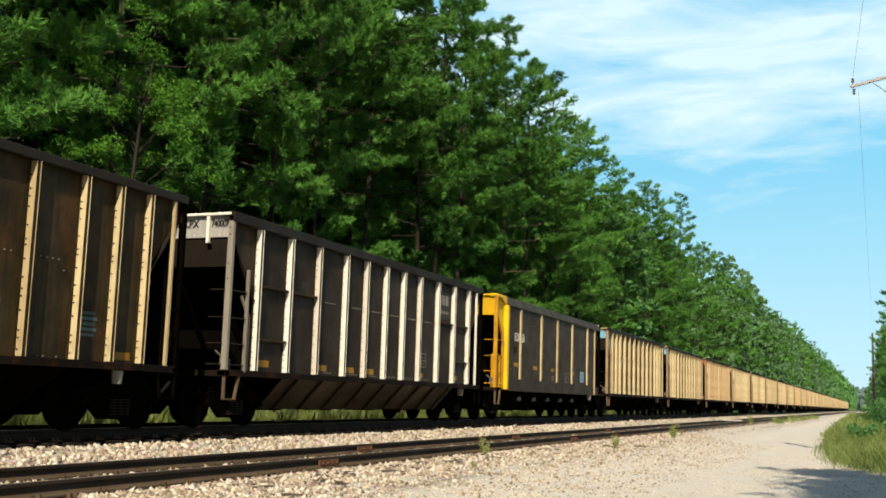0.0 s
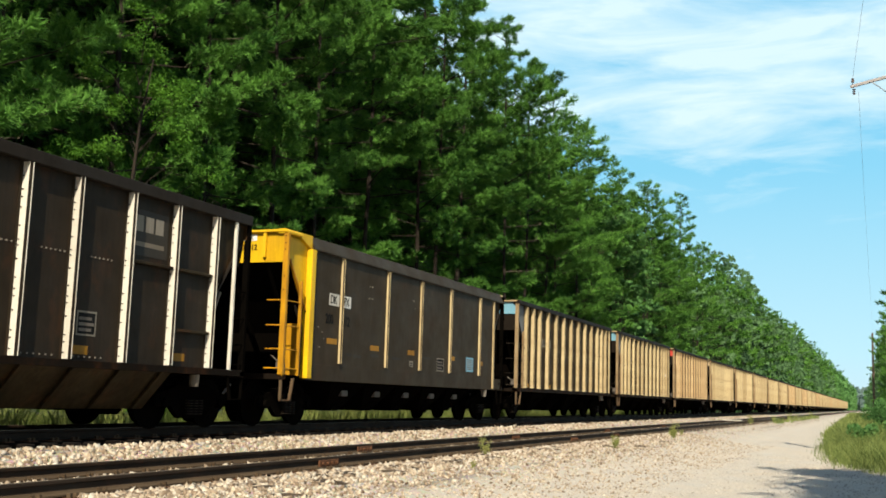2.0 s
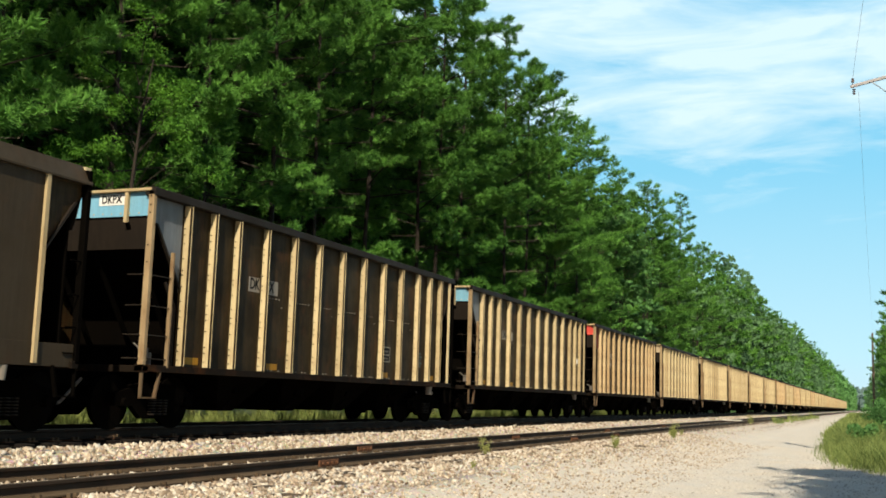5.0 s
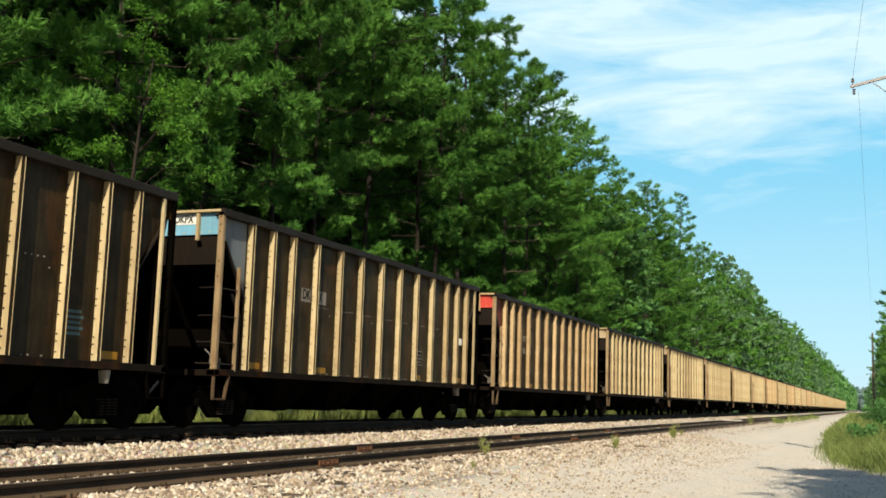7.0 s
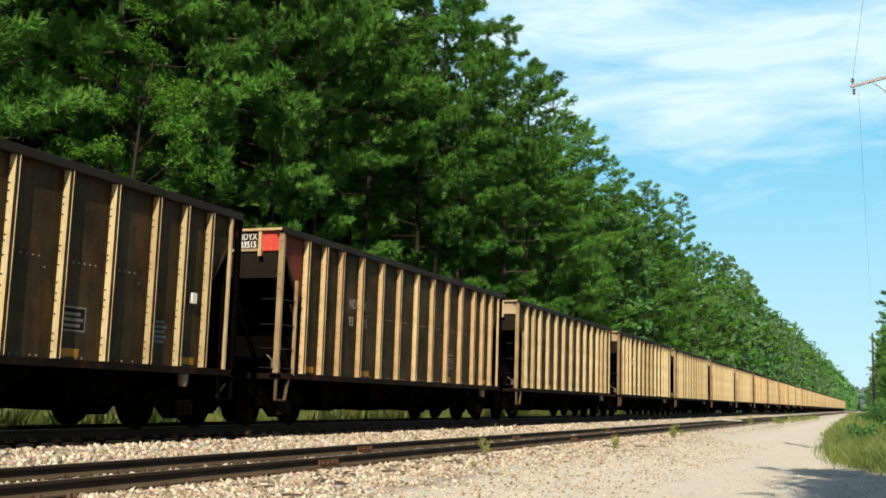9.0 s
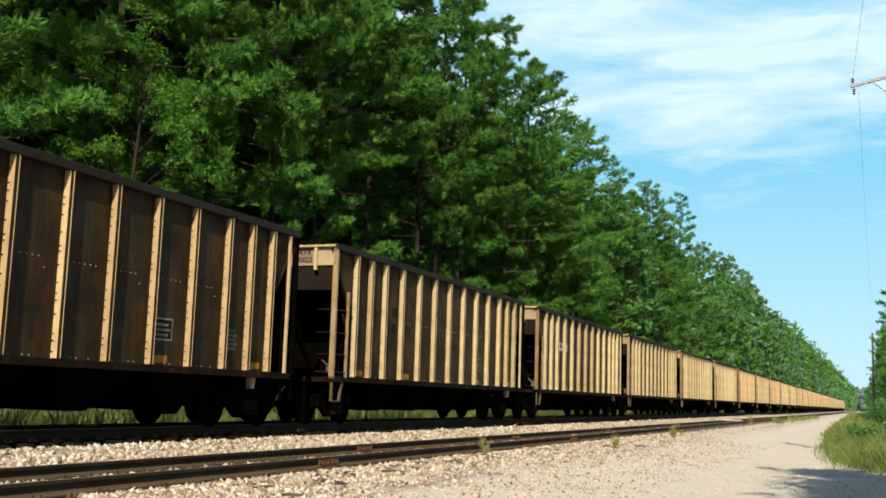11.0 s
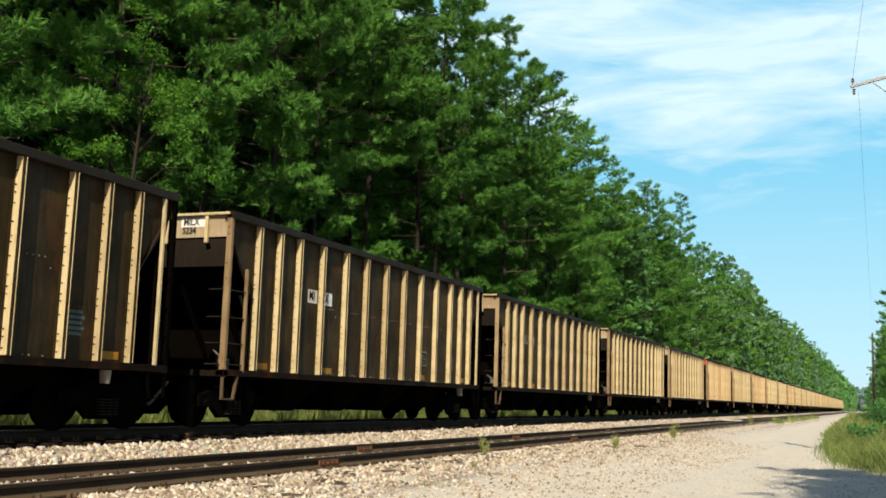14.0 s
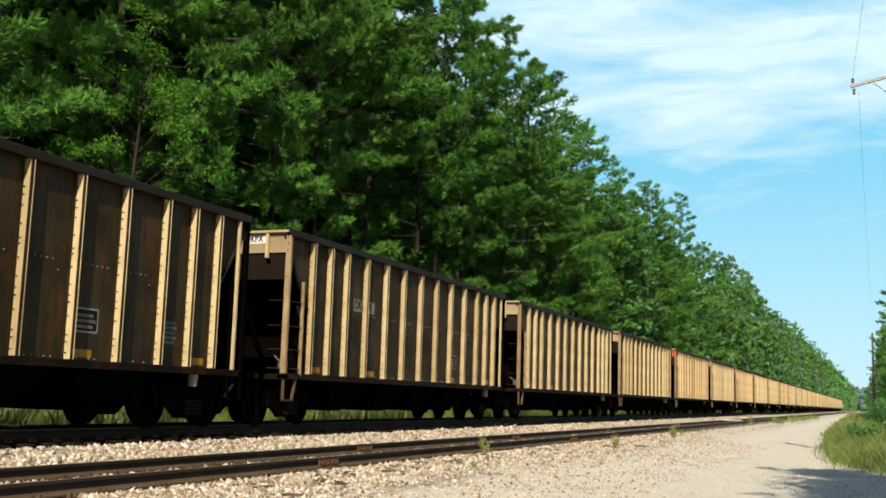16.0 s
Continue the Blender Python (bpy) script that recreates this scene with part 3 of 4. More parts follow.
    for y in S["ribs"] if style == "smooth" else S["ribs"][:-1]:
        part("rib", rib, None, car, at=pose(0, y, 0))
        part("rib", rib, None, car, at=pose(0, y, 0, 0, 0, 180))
    if style != "smooth":
        for s in (-1, 1):
            y = S["ribs"][-1]
            part("end_post", box(bmesh.new(), min(s * 1.50, s * 1.56), max(s * 1.50, s * 1.56), y - 0.03, y + 0.03, 1.1, rib_top - 0.004, 0.006), post, car, "slender pale post at the end of the side")
    if style == "smooth":
        for s in (-1, 1):
            part("end_rib", box(bmesh.new(), min(s * 1.38, s * HALF), max(s * 1.38, s * HALF), 1.06, 1.24, 1.04, rib_top), M_YELLOW, car, "bright yellow end rib")
            part("end_rib", box(bmesh.new(), min(s * 1.38, s * 1.56), max(s * 1.38, s * 1.56), 13.48, 13.56, 1.04, rib_top), post, car)
    if style == "braced":
        for y0, y1 in ((1.1, 2.36), (2.36, 3.64), (10.80, 12.06), (12.06, 13.29)):
            for z in ((2.85, 1.75) if y0 in (1.1, 12.06) else (2.85,)):
                part("panel_brace", box(bmesh.new(), PANEL + 0.008, PANEL + 0.11, y0 + 0.06, y1 - 0.06, z, z + 0.05, 0.006), M_PANEL, car)
        for s in (-1, 1):
            o = [(s * 1.48, 1.0), (s * 1.46, 1.0), (s * 0.86, 0.34), (s * 0.88, 0.34)]
            part("slope_apron", prism(bmesh.new(), o, "y", 2.3, 12.2), M_PANEL, car, "dusty sloping hopper apron")
            for y in np.arange(2.9, 12.1, 1.12):
                part("apron_rib", prism(bmesh.new(), [(s * 1.49, 1.0), (s * 1.56, 1.0), (s * 0.96, 0.34), (s * 0.89, 0.34)], "y", y - 0.03, y + 0.03), M_PANEL, car)
    # hopper chutes and doors
    for k, y in enumerate(np.linspace(3.55, length - 3.55, 4 if style != "smooth" else 5)):
        bm, a = bmesh.new(), 1.0 if style != "smooth" else 0.95
        wl, wh = (0.9, 1.38) if style != "braced" else (0.55, 0.8)
        lo = [bm.verts.new((x, y + d, 0.30)) for x, d in ((-wl, -0.28), (wl, -0.28), (wl, 0.28), (-wl, 0.28))]
        hi = [bm.verts.new((x, y + d, 1.02)) for x, d in ((-wh, -a), (wh, -a), (wh, a), (-wh, a))]
        bm.faces.new(lo[::-1]), bm.faces.new(hi)
        for i in range(4):
            bm.faces.new((lo[i], lo[(i + 1) % 4], hi[(i + 1) % 4], hi[i]))
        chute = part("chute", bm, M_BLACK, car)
        if style == "braced":
            continue
        part("door_latch", box(bmesh.new(), 0.98, 1.24, y - 0.16, y + 0.16, 0.66, 0.80, 0.01), M_DIM if style == "smooth" else M_BLACK, chute)
        for s in (-1, 1):
            part("door_hook", rod(bmesh.new(), (s * 1.12, y + 0.02, 0.62), (s * 0.95, y - 0.18, 0.32), 0.03), M_WHEEL, chute)
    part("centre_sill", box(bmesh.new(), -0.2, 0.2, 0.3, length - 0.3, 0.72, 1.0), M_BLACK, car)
    part("air_reservoir", rod(bmesh.new(), (1.42, 13.0, 0.77), (1.42, 13.0, 0.99), 0.08, 0.10, 12), M_PALE, car)
    return car, endpost, board


def finish_car(car, style, endpost, board, length=14.47, mats=None, lean=False):
    end_gear(car, 0.0, -1, endpost, board, length, mats, lean)
    end_gear(car, length, 1, M_RIB if style != "braced" else M_RIBW, M_BLACK if style == "smooth" else M_PANEL, length, None, lean)
    for y in (1.05, 13.45):
        t = copy_thing(TRUCK, pose(0, y, 0))
        t.parent = car
    return car


def badge(car, y, z, w, h, x, bars=4, material=None, ground=None):
    """A data panel: a small board with bars for its small print."""
    if not material:
        part("panel_border", box(bmesh.new(), x - 0.001, x + 0.002, y - 0.03, y + w + 0.03, z - 0.03, z + h + 0.03), M_PALE, car)
    b = part("data_panel", box(bmesh.new(), x, x + 0.003, y, y + w, z, z + h), ground or M_INK, car)
    for k in range(bars):
        zz = z + h * (0.12 + 0.8 * k / bars)
        part("print_line", box(bmesh.new(), x + 0.003, x + 0.005, y + 0.06 * w, y + w * (0.94 if k % 2 else 0.8), zz, zz + h * 0.45 / bars), material or M_DIM, b)


TRUCK = make_truck()
PX, PS = PANEL + 0.010, 1.510


def plain_car(mats=None, marks=None, letters=M_FADED, patch=None, front=None, lamp=False, lean=False, rib_mat=None):
    car, post, board = make_car("plain", rib_mat=rib_mat, lean=lean)
    finish_car(car, "plain", post, board, mats=mats, lean=lean)
    if lean:
        return car
    for y in (1.35, 4.2, 9.75, 12.85):
        plate_side(car, "reflector", y, y + 0.42, 1.17, 1.30, M_ORANGE, PX, "amber reflector strip")
    bm = bmesh.new()
    for k, y in enumerate((3.87, 5.02, 6.14, 7.30, 8.44, 9.58, 10.70)):
        for j in range(5):
            z = 2.66 if j < 4 or k % 2 else 2.5
            box(bm, PX - 0.004, PX + 0.014, y + 0.30 + 0.13 * j, y + 0.322 + 0.13 * j, z, z + 0.022)
            if (j + k) % 3:
                box(bm, PX - 0.004, PX + 0.016, y + 0.24 + 0.14 * j, y + 0.265 + 0.14 * j, 1.145, 1.17)
    tagged(part("bolt_row", bm, M_PALE, car), kind="stuff")
    badge(car, 11.95, 1.45, 0.46, 0.55, PX, 5, M_DATA, M_PANEL)
    badge(car, 9.75, 1.6, 0.5, 0.34, PX, 3)
    if marks:
        if patch:
            for y0, y1 in ((3.36, 3.80), (3.96, 4.5)):
                plate_side(car, "mark_plate", y0, y1, 2.74, 3.04, patch, PX)
        write_side(car, marks[0][:2], 3.40, 2.80, 0.22, letters, PX + 0.006)
        write_side(car, marks[0][2:], 4.02, 2.80, 0.22, letters, PX + 0.006)
        if marks[1]:
            write_side(car, marks[1][:2], 3.40, 2.36, 0.22, letters, PX + 0.006)
            write_side(car, marks[1][-3:], 4.02, 2.36, 0.22, letters, PX + 0.006)
    if front:
        text, number, ground, ink = front
        if ground:
            part("mark_board", box(bmesh.new(), *((0.06, 0.90, 0.066, 0.072, 3.80, 4.155) if ground is M_INK else (0.30, 0.90, 0.066, 0.072, 3.95, 4.15))), ground, car)
        write_front(car, text, 0.36, 3.99, 0.14, ink, 0.060, 0.84)
        if number:
            write_front(car, number, 0.34, 3.82, 0.13, ink if ground is M_INK else M_FADED, 0.060, 0.88)
    if lamp:
        part("defect_detector_box", box(bmesh.new(), PX, PX + 0.08, 13.0, 13.16, 2.3, 2.5, 0.01), M_WHITE, car, "small white box on the side")
    return car


# ---- the cars of the train ----
CARS = []


def put(car, y0, label):
    tagged(car, label, "railway car", group="cars of the coal train")
    car.location = (-13.2, y0, 0)
    CARS.append((car, y0))


TAN_ENDS = (M_TAN, M_TAN, M_TAN, M_TAN, M_PANEL)
BLUE_ENDS = (M_BLUE, M_BLUE, M_BLUE, M_BLUE, M_BLUEGREY)
RED_ENDS = (M_RED, M_TAN, M_TAN, M_RED, M_REDSIDE)

lead = plain_car(TAN_ENDS, None)
put(lead, 1.40, "weathered brown open coal hopper car with pale ribs")

car, post, board = make_car("braced")
finish_car(car, "braced", post, board)
write_front(car, "DKPX", 0.18, 3.95, 0.15, M_INK, 0.060)
write_front(car, "740007", 1.0, 3.95, 0.15, M_INK, 0.060, 0.62)
write_side(car, "PX", 3.0, 2.95, 0.22, M_FADED, PX)
for y in (1.35, 3.9, 5.3, 6.4, 9.6, 12.2):
    plate_side(car, "reflector", y, y + 0.42, 1.22, 1.36, M_ORANGE, PX, "amber reflector strip")
plate_side(car, "faded_emblem", 10.9, 11.9, 3.0, 3.8, M_FADED, PX, "faded grey emblem")
for k in range(3):
    plate_side(car, "emblem_stroke", 10.98 + 0.28 * k, 11.2 + 0.28 * k, 3.42, 3.7, M_PALE, PX + 0.004)
plate_side(car, "emblem_stroke", 10.98, 11.8, 3.16, 3.24, M_PALE, PX + 0.004)
badge(car, 9.75, 1.55, 0.4, 0.34, PX, 3)
bm = bmesh.new()
for y in (3.64, 4.99, 6.10, 7.25, 8.36, 9.48):
    for k in range(6):
        box(bm, PX - 0.004, PX + 0.014, y + 0.45 + 0.1 * k, y + 0.475 + 0.1 * k, 2.80, 2.825)
        box(bm, PX - 0.004, PX + 0.014, y + 0.20 + 0.13 * k, y + 0.225 + 0.13 * k, 1.17, 1.195)
tagged(part("bolt_row", bm, M_PALE, car), kind="stuff")
put(car, 17.38, "dark grey braced coal hopper car with white ribs")

car, post, board = make_car("smooth")
finish_car(car, "smooth", post, board, mats=(M_YELLOW,) * 5)
part("mark_board", box(bmesh.new(), 0.23, 0.72, 0.066, 0.072, 4.0, 4.14), M_WHITE, car)
write_front(car, "DKPX", 0.27, 4.025, 0.095, M_INK, 0.060, 1.0)
write_front(car, "200412", 0.25, 3.80, 0.115, M_INK, 0.060, 0.98)
for y0, y1, s in ((2.05, 2.55, "DK"), (2.72, 3.15, "PX")):
    plate_side(car, "mark_plate", y0, y1, 2.76, 3.04, M_WHITE, PS)
    write_side(car, s, y0 + 0.05, 2.81, 0.19, M_INK, PS + 0.006, 0.85)
write_side(car, "200", 1.9, 2.33, 0.22, M_INK, PS + 0.004)
write_side(car, "412", 2.74, 2.33, 0.22, M_INK, PS + 0.004)
for y0, y1, z in ((2.01, 2.51, 1.86), (4.31, 4.80, 1.82), (6.62, 7.07, 1.82), (9.72, 10.1, 1.8), (12.3, 12.6, 1.75)):
    plate_side(car, "reflector", y0, y1, z, z + 0.13, M_ORANGE, PS, "amber reflector strip")
for y0, y1, z in ((3.0, 3.3, 1.62), (3.4, 3.8, 1.60), (4.3, 4.8, 1.66), (5.6, 6.2, 1.65), (5.4, 5.6, 2.9), (7.6, 8.2, 1.75)):
    plate_side(car, "faded_print", y0, y1, z, z + 0.07, M_FADED, PS)
badge(car, 8.74, 1.48, 0.47, 0.32, PS + 0.001, 3)
badge(car, 11.08, 1.52, 0.62, 0.44, PS, 6, M_PALE, M_BLUE)
badge(car, 6.75, 1.5, 0.25, 0.16, PS, 2, M_FADED, M_PALE)
for y in np.arange(1.4, 13.4, 0.28):
    plate_side(car, "rivet", y, y + 0.03, 3.86, 3.885, M_BROWN, PS + 0.008)
bm = bmesh.new()
for k in range(17):
    box(bm, 1.40 + 0.02, 1.45, 1.045, 1.06, 1.2 + 0.16 * k, 1.23 + 0.16 * k)
for k in range(8):
    box(bm, 1.43, 1.45, 0.20 + 0.1 * k, 0.23 + 0.1 * k, 3.62 - 0.14 * k + 0.1, 3.65 - 0.14 * k + 0.1)
tagged(part("bolt_row", bm, M_YELLOW, car), kind="stuff")
for y, z in ((1.55, 2.2), (1.75, 2.1), (1.85, 1.95), (1.65, 1.75), (4.15, 3.4), (4.3, 3.4), (4.15, 3.1), (4.3, 3.1), (6.9, 3.3), (7.0, 3.1)):
    part("panel_bolt", box(bmesh.new(), PS - 0.003, PS + 0.012, y, y + 0.025, z, z + 0.025), M_PALE, car)
put(car, 33.30, "brown smooth-sided coal hopper car with yellow end")

white_front = ("DKPX", "", M_WHITE, M_INK)
put(plain_car(BLUE_ENDS, ("DKPX", ""), M_INK, patch=M_PALE, front=white_front), 49.35, "weathered tan coal hopper car with pale blue end panel")
put(plain_car(BLUE_ENDS, ("DKPX", ""), M_INK, patch=M_PALE, front=white_front, lamp=True), 65.30, "weathered tan coal hopper car with blue end panel")
red = plain_car(RED_ENDS, ("NDYX", "933515"), M_PALE, front=("NDYX", "933515", M_INK, M_WHITE), rib_mat=M_RIBO)
put(red, 81.38, "weathered brown coal hopper car with red end panel")
tan = plain_car(TAN_ENDS, ("DKPX", "730025"), M_INK, front=("DKPX", "730025", None, M_FADED))
put(tan, 97.65, "weathered tan coal hopper car")
put(plain_car(TAN_ENDS, ("MILX", ""), M_INK, patch=M_WHITE, front=("MILX", "5234", M_WHITE, M_FADED)), 113.87, "weathered tan coal hopper car with white mark plates")
put(plain_car((M_TAN, M_TAN, M_TAN, M_TAN, M_PANEL), ("DKPX", ""), M_INK, patch=M_PALE, front=("DKPX", "", M_WHITE, M_INK)), 129.95, "weathered tan coal hopper car with white end plate")
far_tan, far_red = plain_car(TAN_ENDS, lean=True), plain_car(RED_ENDS, lean=True, rib_mat=M_RIBO)
for c, s in ((far_tan, "tan"), (far_red, "brown")):
    tagged(c, "weathered %s coal hopper car far down the train" % s)
for n in range(5, 31):
    src = (far_red if n in (7, 9, 12, 17, 21) else far_tan) if n > 5 else tan
    put(copy_thing(src, Matrix.Identity(4)), 65.28 + 16.18 * n, src["label"])
for o in (*TRUCK.children_recursive, TRUCK, *far_tan.children_recursive, far_tan, *far_red.children_recursive, far_red):
    bpy.data.objects.remove(o)


# ---- trees ----
def blades(points, axes, n, length, width, rng, spread=0.9, shoot=0.0):
    """n thin pointed blades fanned round each axis: arrays of vertices and triangles."""
    k = len(points)
    d = axes[:, None, :] + rng.normal(0, spread, (k, n, 3))
    d /= np.linalg.norm(d, axis=2, keepdims=True)
    side = np.cross(d, rng.normal(size=(k, n, 3)))
    side /= np.linalg.norm(side, axis=2, keepdims=True)
    ln = length * rng.uniform(0.6, 1.2, (k, n, 1))
    base = points[:, None, :] + d * ln * 0.08 + axes[:, None, :] * shoot * rng.random((k, n, 1))
    v = np.stack([base - side * width * 0.5, base + side * width * 0.5, base + d * ln + np.array([0, 0, -0.02])], 2)
    return v.reshape(-1, 3)


def tri_mesh(name, v, material):
    return fast_mesh(name, v, np.arange(len(v)).reshape(-1, 3), material)


def leaf_diamonds(points, size, rng, up=0.35):
    k = len(points)
    n = rng.normal(size=(k, 3)) + np.array([0.1, -0.4, up])
    n /= np.linalg.norm(n, axis=1, keepdims=True)
    a = np.cross(n, rng.normal(size=(k, 3)))
    a /= np.linalg.norm(a, axis=1, keepdims=True)
    b = np.cross(n, a)
    s = size * rng.uniform(0.6, 1.3, (k, 1))
    bend = n * s * 0.18
    return np.stack([points - a * s, points + b * s * 0.5 - bend, points + a * s, points - b * s * 0.5 - bend], 1).reshape(-1, 3)


def limbs_mesh(name, segs, material=M_BARK):
    bm = bmesh.new()
    for a, b, r0, r1 in segs:
        rod(bm, a, b, r0, r1, 5)
    return mesh_of(name, bm, material)


def make_pine(seed, height, tufts, low=0.1, reach=4.2, length=0.29, width=0.038, per=25, boughs=2.2, rich=99.0, stem=1.0, bare=0.0):
    """A pine: limbs in loose layers, side twigs on them, a needle tuft at each twig's end. Few limbs below the height bare; above the height rich the tufts thin out."""
    rng = np.random.default_rng(seed)
    tree = new("pine_tree")
    segs, twigs, pts, axes, chance = [], [], [], [], []
    p, n = np.zeros(3), 9
    lean = rng.normal(0, 0.012, 2)
    for k in range(n):
        q = p + np.array([lean[0] * height / n + rng.normal(0, 0.06), lean[1] * height / n + rng.normal(0, 0.06), height / n])
        r = lambda i: (0.12 * (1 - i / n) ** 0.8 + 0.02) * stem
        segs.append((p, q, r(k), r(k + 1)))
        p = q
    trunk_x = np.array([s[0] for s in segs] + [p])
    at = lambda z: np.array([np.interp(z, trunk_x[:, 2], trunk_x[:, i]) for i in range(3)])
    nb, az = int(height * boughs), 0.0
    for k in range(nb):
        u = low + (1 - low) * (k + 0.8 * rng.random()) / nb
        if u * height < bare and rng.random() > 0.55:
            continue
        root = at(u * height)
        full = reach * (0.45 + 0.55 * min(1, (u - low) / 0.25 + 0.35)) * (1 - u ** 4.5) + 0.55
        ln = full * rng.uniform(0.5, 1.12)
        az += 2.4 + rng.normal(0, 0.5)
        rise = -0.12 + 0.75 * u + rng.normal(0, 0.14)
        d = np.array([math.cos(az), math.sin(az), 0])
        side = np.cross(d, [0, 0, 1])
        mid = root + d * ln * 0.55 + np.array([0, 0, rise * ln * 0.40])
        tip = root + d * ln + np.array([0, 0, rise * ln * 0.40 + ln * 0.16])
        segs += [(root, mid, 0.012 + 0.007 * ln, 0.015), (mid, tip, 0.015, 0.006)]
        m = max(5, int(ln * 7.0))
        for j in range(m):
            t = 0.42 + 0.58 * (j + rng.random()) / m
            c = (root + (mid - root) * t / 0.55) if t < 0.55 else (mid + (tip - mid) * (t - 0.55) / 0.45)
            sgn = 1 if j % 2 else -1
            tl = (0.20 + 0.20 * ln * (1.12 - t)) * rng.uniform(0.6, 1.2)
            td = d * 0.75 + side * sgn * rng.uniform(0.45, 1.0) + np.array([0, 0, rng.uniform(-0.1, 0.95)])
            td /= np.linalg.norm(td)
            end = c + td * tl
            if tl > 0.35 and rng.random() < 0.2:
                twigs.append((c, end, 0.010, 0.005))
            w = 1.0 if u * height < rich else 0.3
            for f, e in ((1.0, 1.0), (0.72, 0.8), (0.45, 0.55)):
                pts.append(c + td * tl * f + rng.normal(0, 0.07, 3))
                axes.append(td + np.array([0, 0, 0.45]) + rng.normal(0, 0.3, 3))
                chance.append(w * e)
        pts.append(tip), axes.append(d + np.array([0, 0, 0.8])), chance.append(1.2)
    # short shoots clothe the stem towards the top
    for k in range(int(height * 5.0)):
        u = 0.45 + 0.56 * rng.random() ** 0.7
        a, rr = rng.uniform(0, math.tau), rng.uniform(0.1, 1.1) * (1.12 - u)
        d = np.array([math.cos(a), math.sin(a), 0.7])
        pts.append(at(u * height) + d * rr), axes.append(d), chance.append(1.0 if u * height < rich else 0.3)
    # bare dead branches low inside the crown
    for k in range(6):
        z, a, l = height * rng.uniform(0.20, 0.62), rng.uniform(0, math.tau), rng.uniform(0.8, 2.3)
        d = np.array([math.cos(a), math.sin(a), rng.uniform(-0.25, 0.2)])
        b0, b1 = at(z), at(z) + d * l
        twigs += [(b0, b1, 0.020, 0.010), (b1, b1 + np.array([d[0] * 0.4, d[1] * 0.4, rng.uniform(-0.3, 0.5)]), 0.010, 0.004),
                  (b0 + d * l * 0.6, b0 + d * l * 0.6 + rng.normal(0, 0.4, 3), 0.009, 0.004)]
    chance = np.array(chance)
    pick = rng.choice(len(pts), min(tufts, len(pts)), replace=False, p=chance / chance.sum())
    ax = np.array(axes)[pick]
    ax /= np.linalg.norm(ax, axis=1, keepdims=True)
    v = blades(np.array(pts)[pick], ax, per, length, width, rng, 0.62, length * 0.7)
    part("trunk", limbs_mesh("trunk", segs), None, tree, "grey-brown bark")
    part("dead_branch", limbs_mesh("dead_branch", twigs, M_TWIG), None, tree, "bare grey dead branches")["kind"] = "stuff"
    part("crown", tri_mesh("crown", v, M_NEEDLE), None, tree)
    return tree


def make_broadleaf(seed, height, leaves, size, low=0.08, reach=3.6, material=None):
    rng = np.random.default_rng(seed)
    tree = new("broadleaf_tree")
    segs, blobs = [], []
    p = np.zeros(3)
    for k in range(6):
        q = p + np.array([rng.normal(0, 0.15), rng.normal(0, 0.15), height * 0.9 / 6])
        segs.append((p, q, 0.2 * (1 - k / 6) + 0.03, 0.2 * (1 - (k + 1) / 6) + 0.03))
        p = q
    for k in range(int(height * 3.6)):
        u = low + (1 - low) * rng.random()
        rr = reach * math.sin(math.pi * min(1, 0.18 + u * 0.80)) ** 0.6 * rng.uniform(0.45, 1.08)
        az = rng.uniform(0, math.tau)
        c = np.array([rr * math.cos(az), rr * math.sin(az), u * height])
        segs.append((np.array([0, 0, max(0.5, u * height * 0.92 - rr * 0.5)]), c, 0.025, 0.008))
        for j in range(4):
            blobs.append((c + rng.normal(0, 0.45, 3) * np.array([1, 1, 0.6]), rng.uniform(0.28, 0.62)))
    pick = rng.integers(0, len(blobs), leaves)
    cen = np.array([blobs[i][0] for i in pick])
    rad = np.array([blobs[i][1] for i in pick])
    d = rng.normal(size=(leaves, 3))
    d /= np.linalg.norm(d, axis=1, keepdims=True)
    cen = cen + d * (rad * rng.random(leaves) ** 0.4)[:, None] * np.array([1.15, 1.15, 0.75])
    v = leaf_diamonds(cen, size, rng)
    part("trunk", limbs_mesh("trunk", segs), None, tree)
    part("crown", fast_mesh("crown", v, np.arange(len(v)).reshape(-1, 4), material or M_LEAF), None, tree)
    return tree


NEAR = [make_pine(11, 28, 3100, 0.10, 4.4, rich=20, bare=8.0), make_pine(12, 28, 3100, 0.12, 4.8, rich=20, bare=9.5), make_pine(13, 28.5, 3100, 0.14, 4.5, rich=20, bare=8.5),
        make_pine(15, 28, 3900, 0.16, 4.5, bare=10.0), make_pine(16, 27.5, 3900, 0.18, 4.7, bare=11.0), make_broadleaf(14, 20, 30000, 0.080, 0.06, 4.0)]
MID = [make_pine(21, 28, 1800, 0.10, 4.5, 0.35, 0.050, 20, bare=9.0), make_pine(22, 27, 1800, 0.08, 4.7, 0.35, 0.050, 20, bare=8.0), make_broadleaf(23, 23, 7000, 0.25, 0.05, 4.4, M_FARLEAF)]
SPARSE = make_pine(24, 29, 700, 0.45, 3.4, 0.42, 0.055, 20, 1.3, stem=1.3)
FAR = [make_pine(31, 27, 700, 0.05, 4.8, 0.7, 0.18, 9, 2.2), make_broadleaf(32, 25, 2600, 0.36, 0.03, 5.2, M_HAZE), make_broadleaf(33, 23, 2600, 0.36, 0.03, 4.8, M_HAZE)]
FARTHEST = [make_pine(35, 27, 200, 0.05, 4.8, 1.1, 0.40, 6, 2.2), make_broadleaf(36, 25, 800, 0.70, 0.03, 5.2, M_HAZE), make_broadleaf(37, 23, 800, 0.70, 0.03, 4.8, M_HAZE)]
SHADE = make_broadleaf(34, 19, 5200, 0.17, 0.58, 3.4)
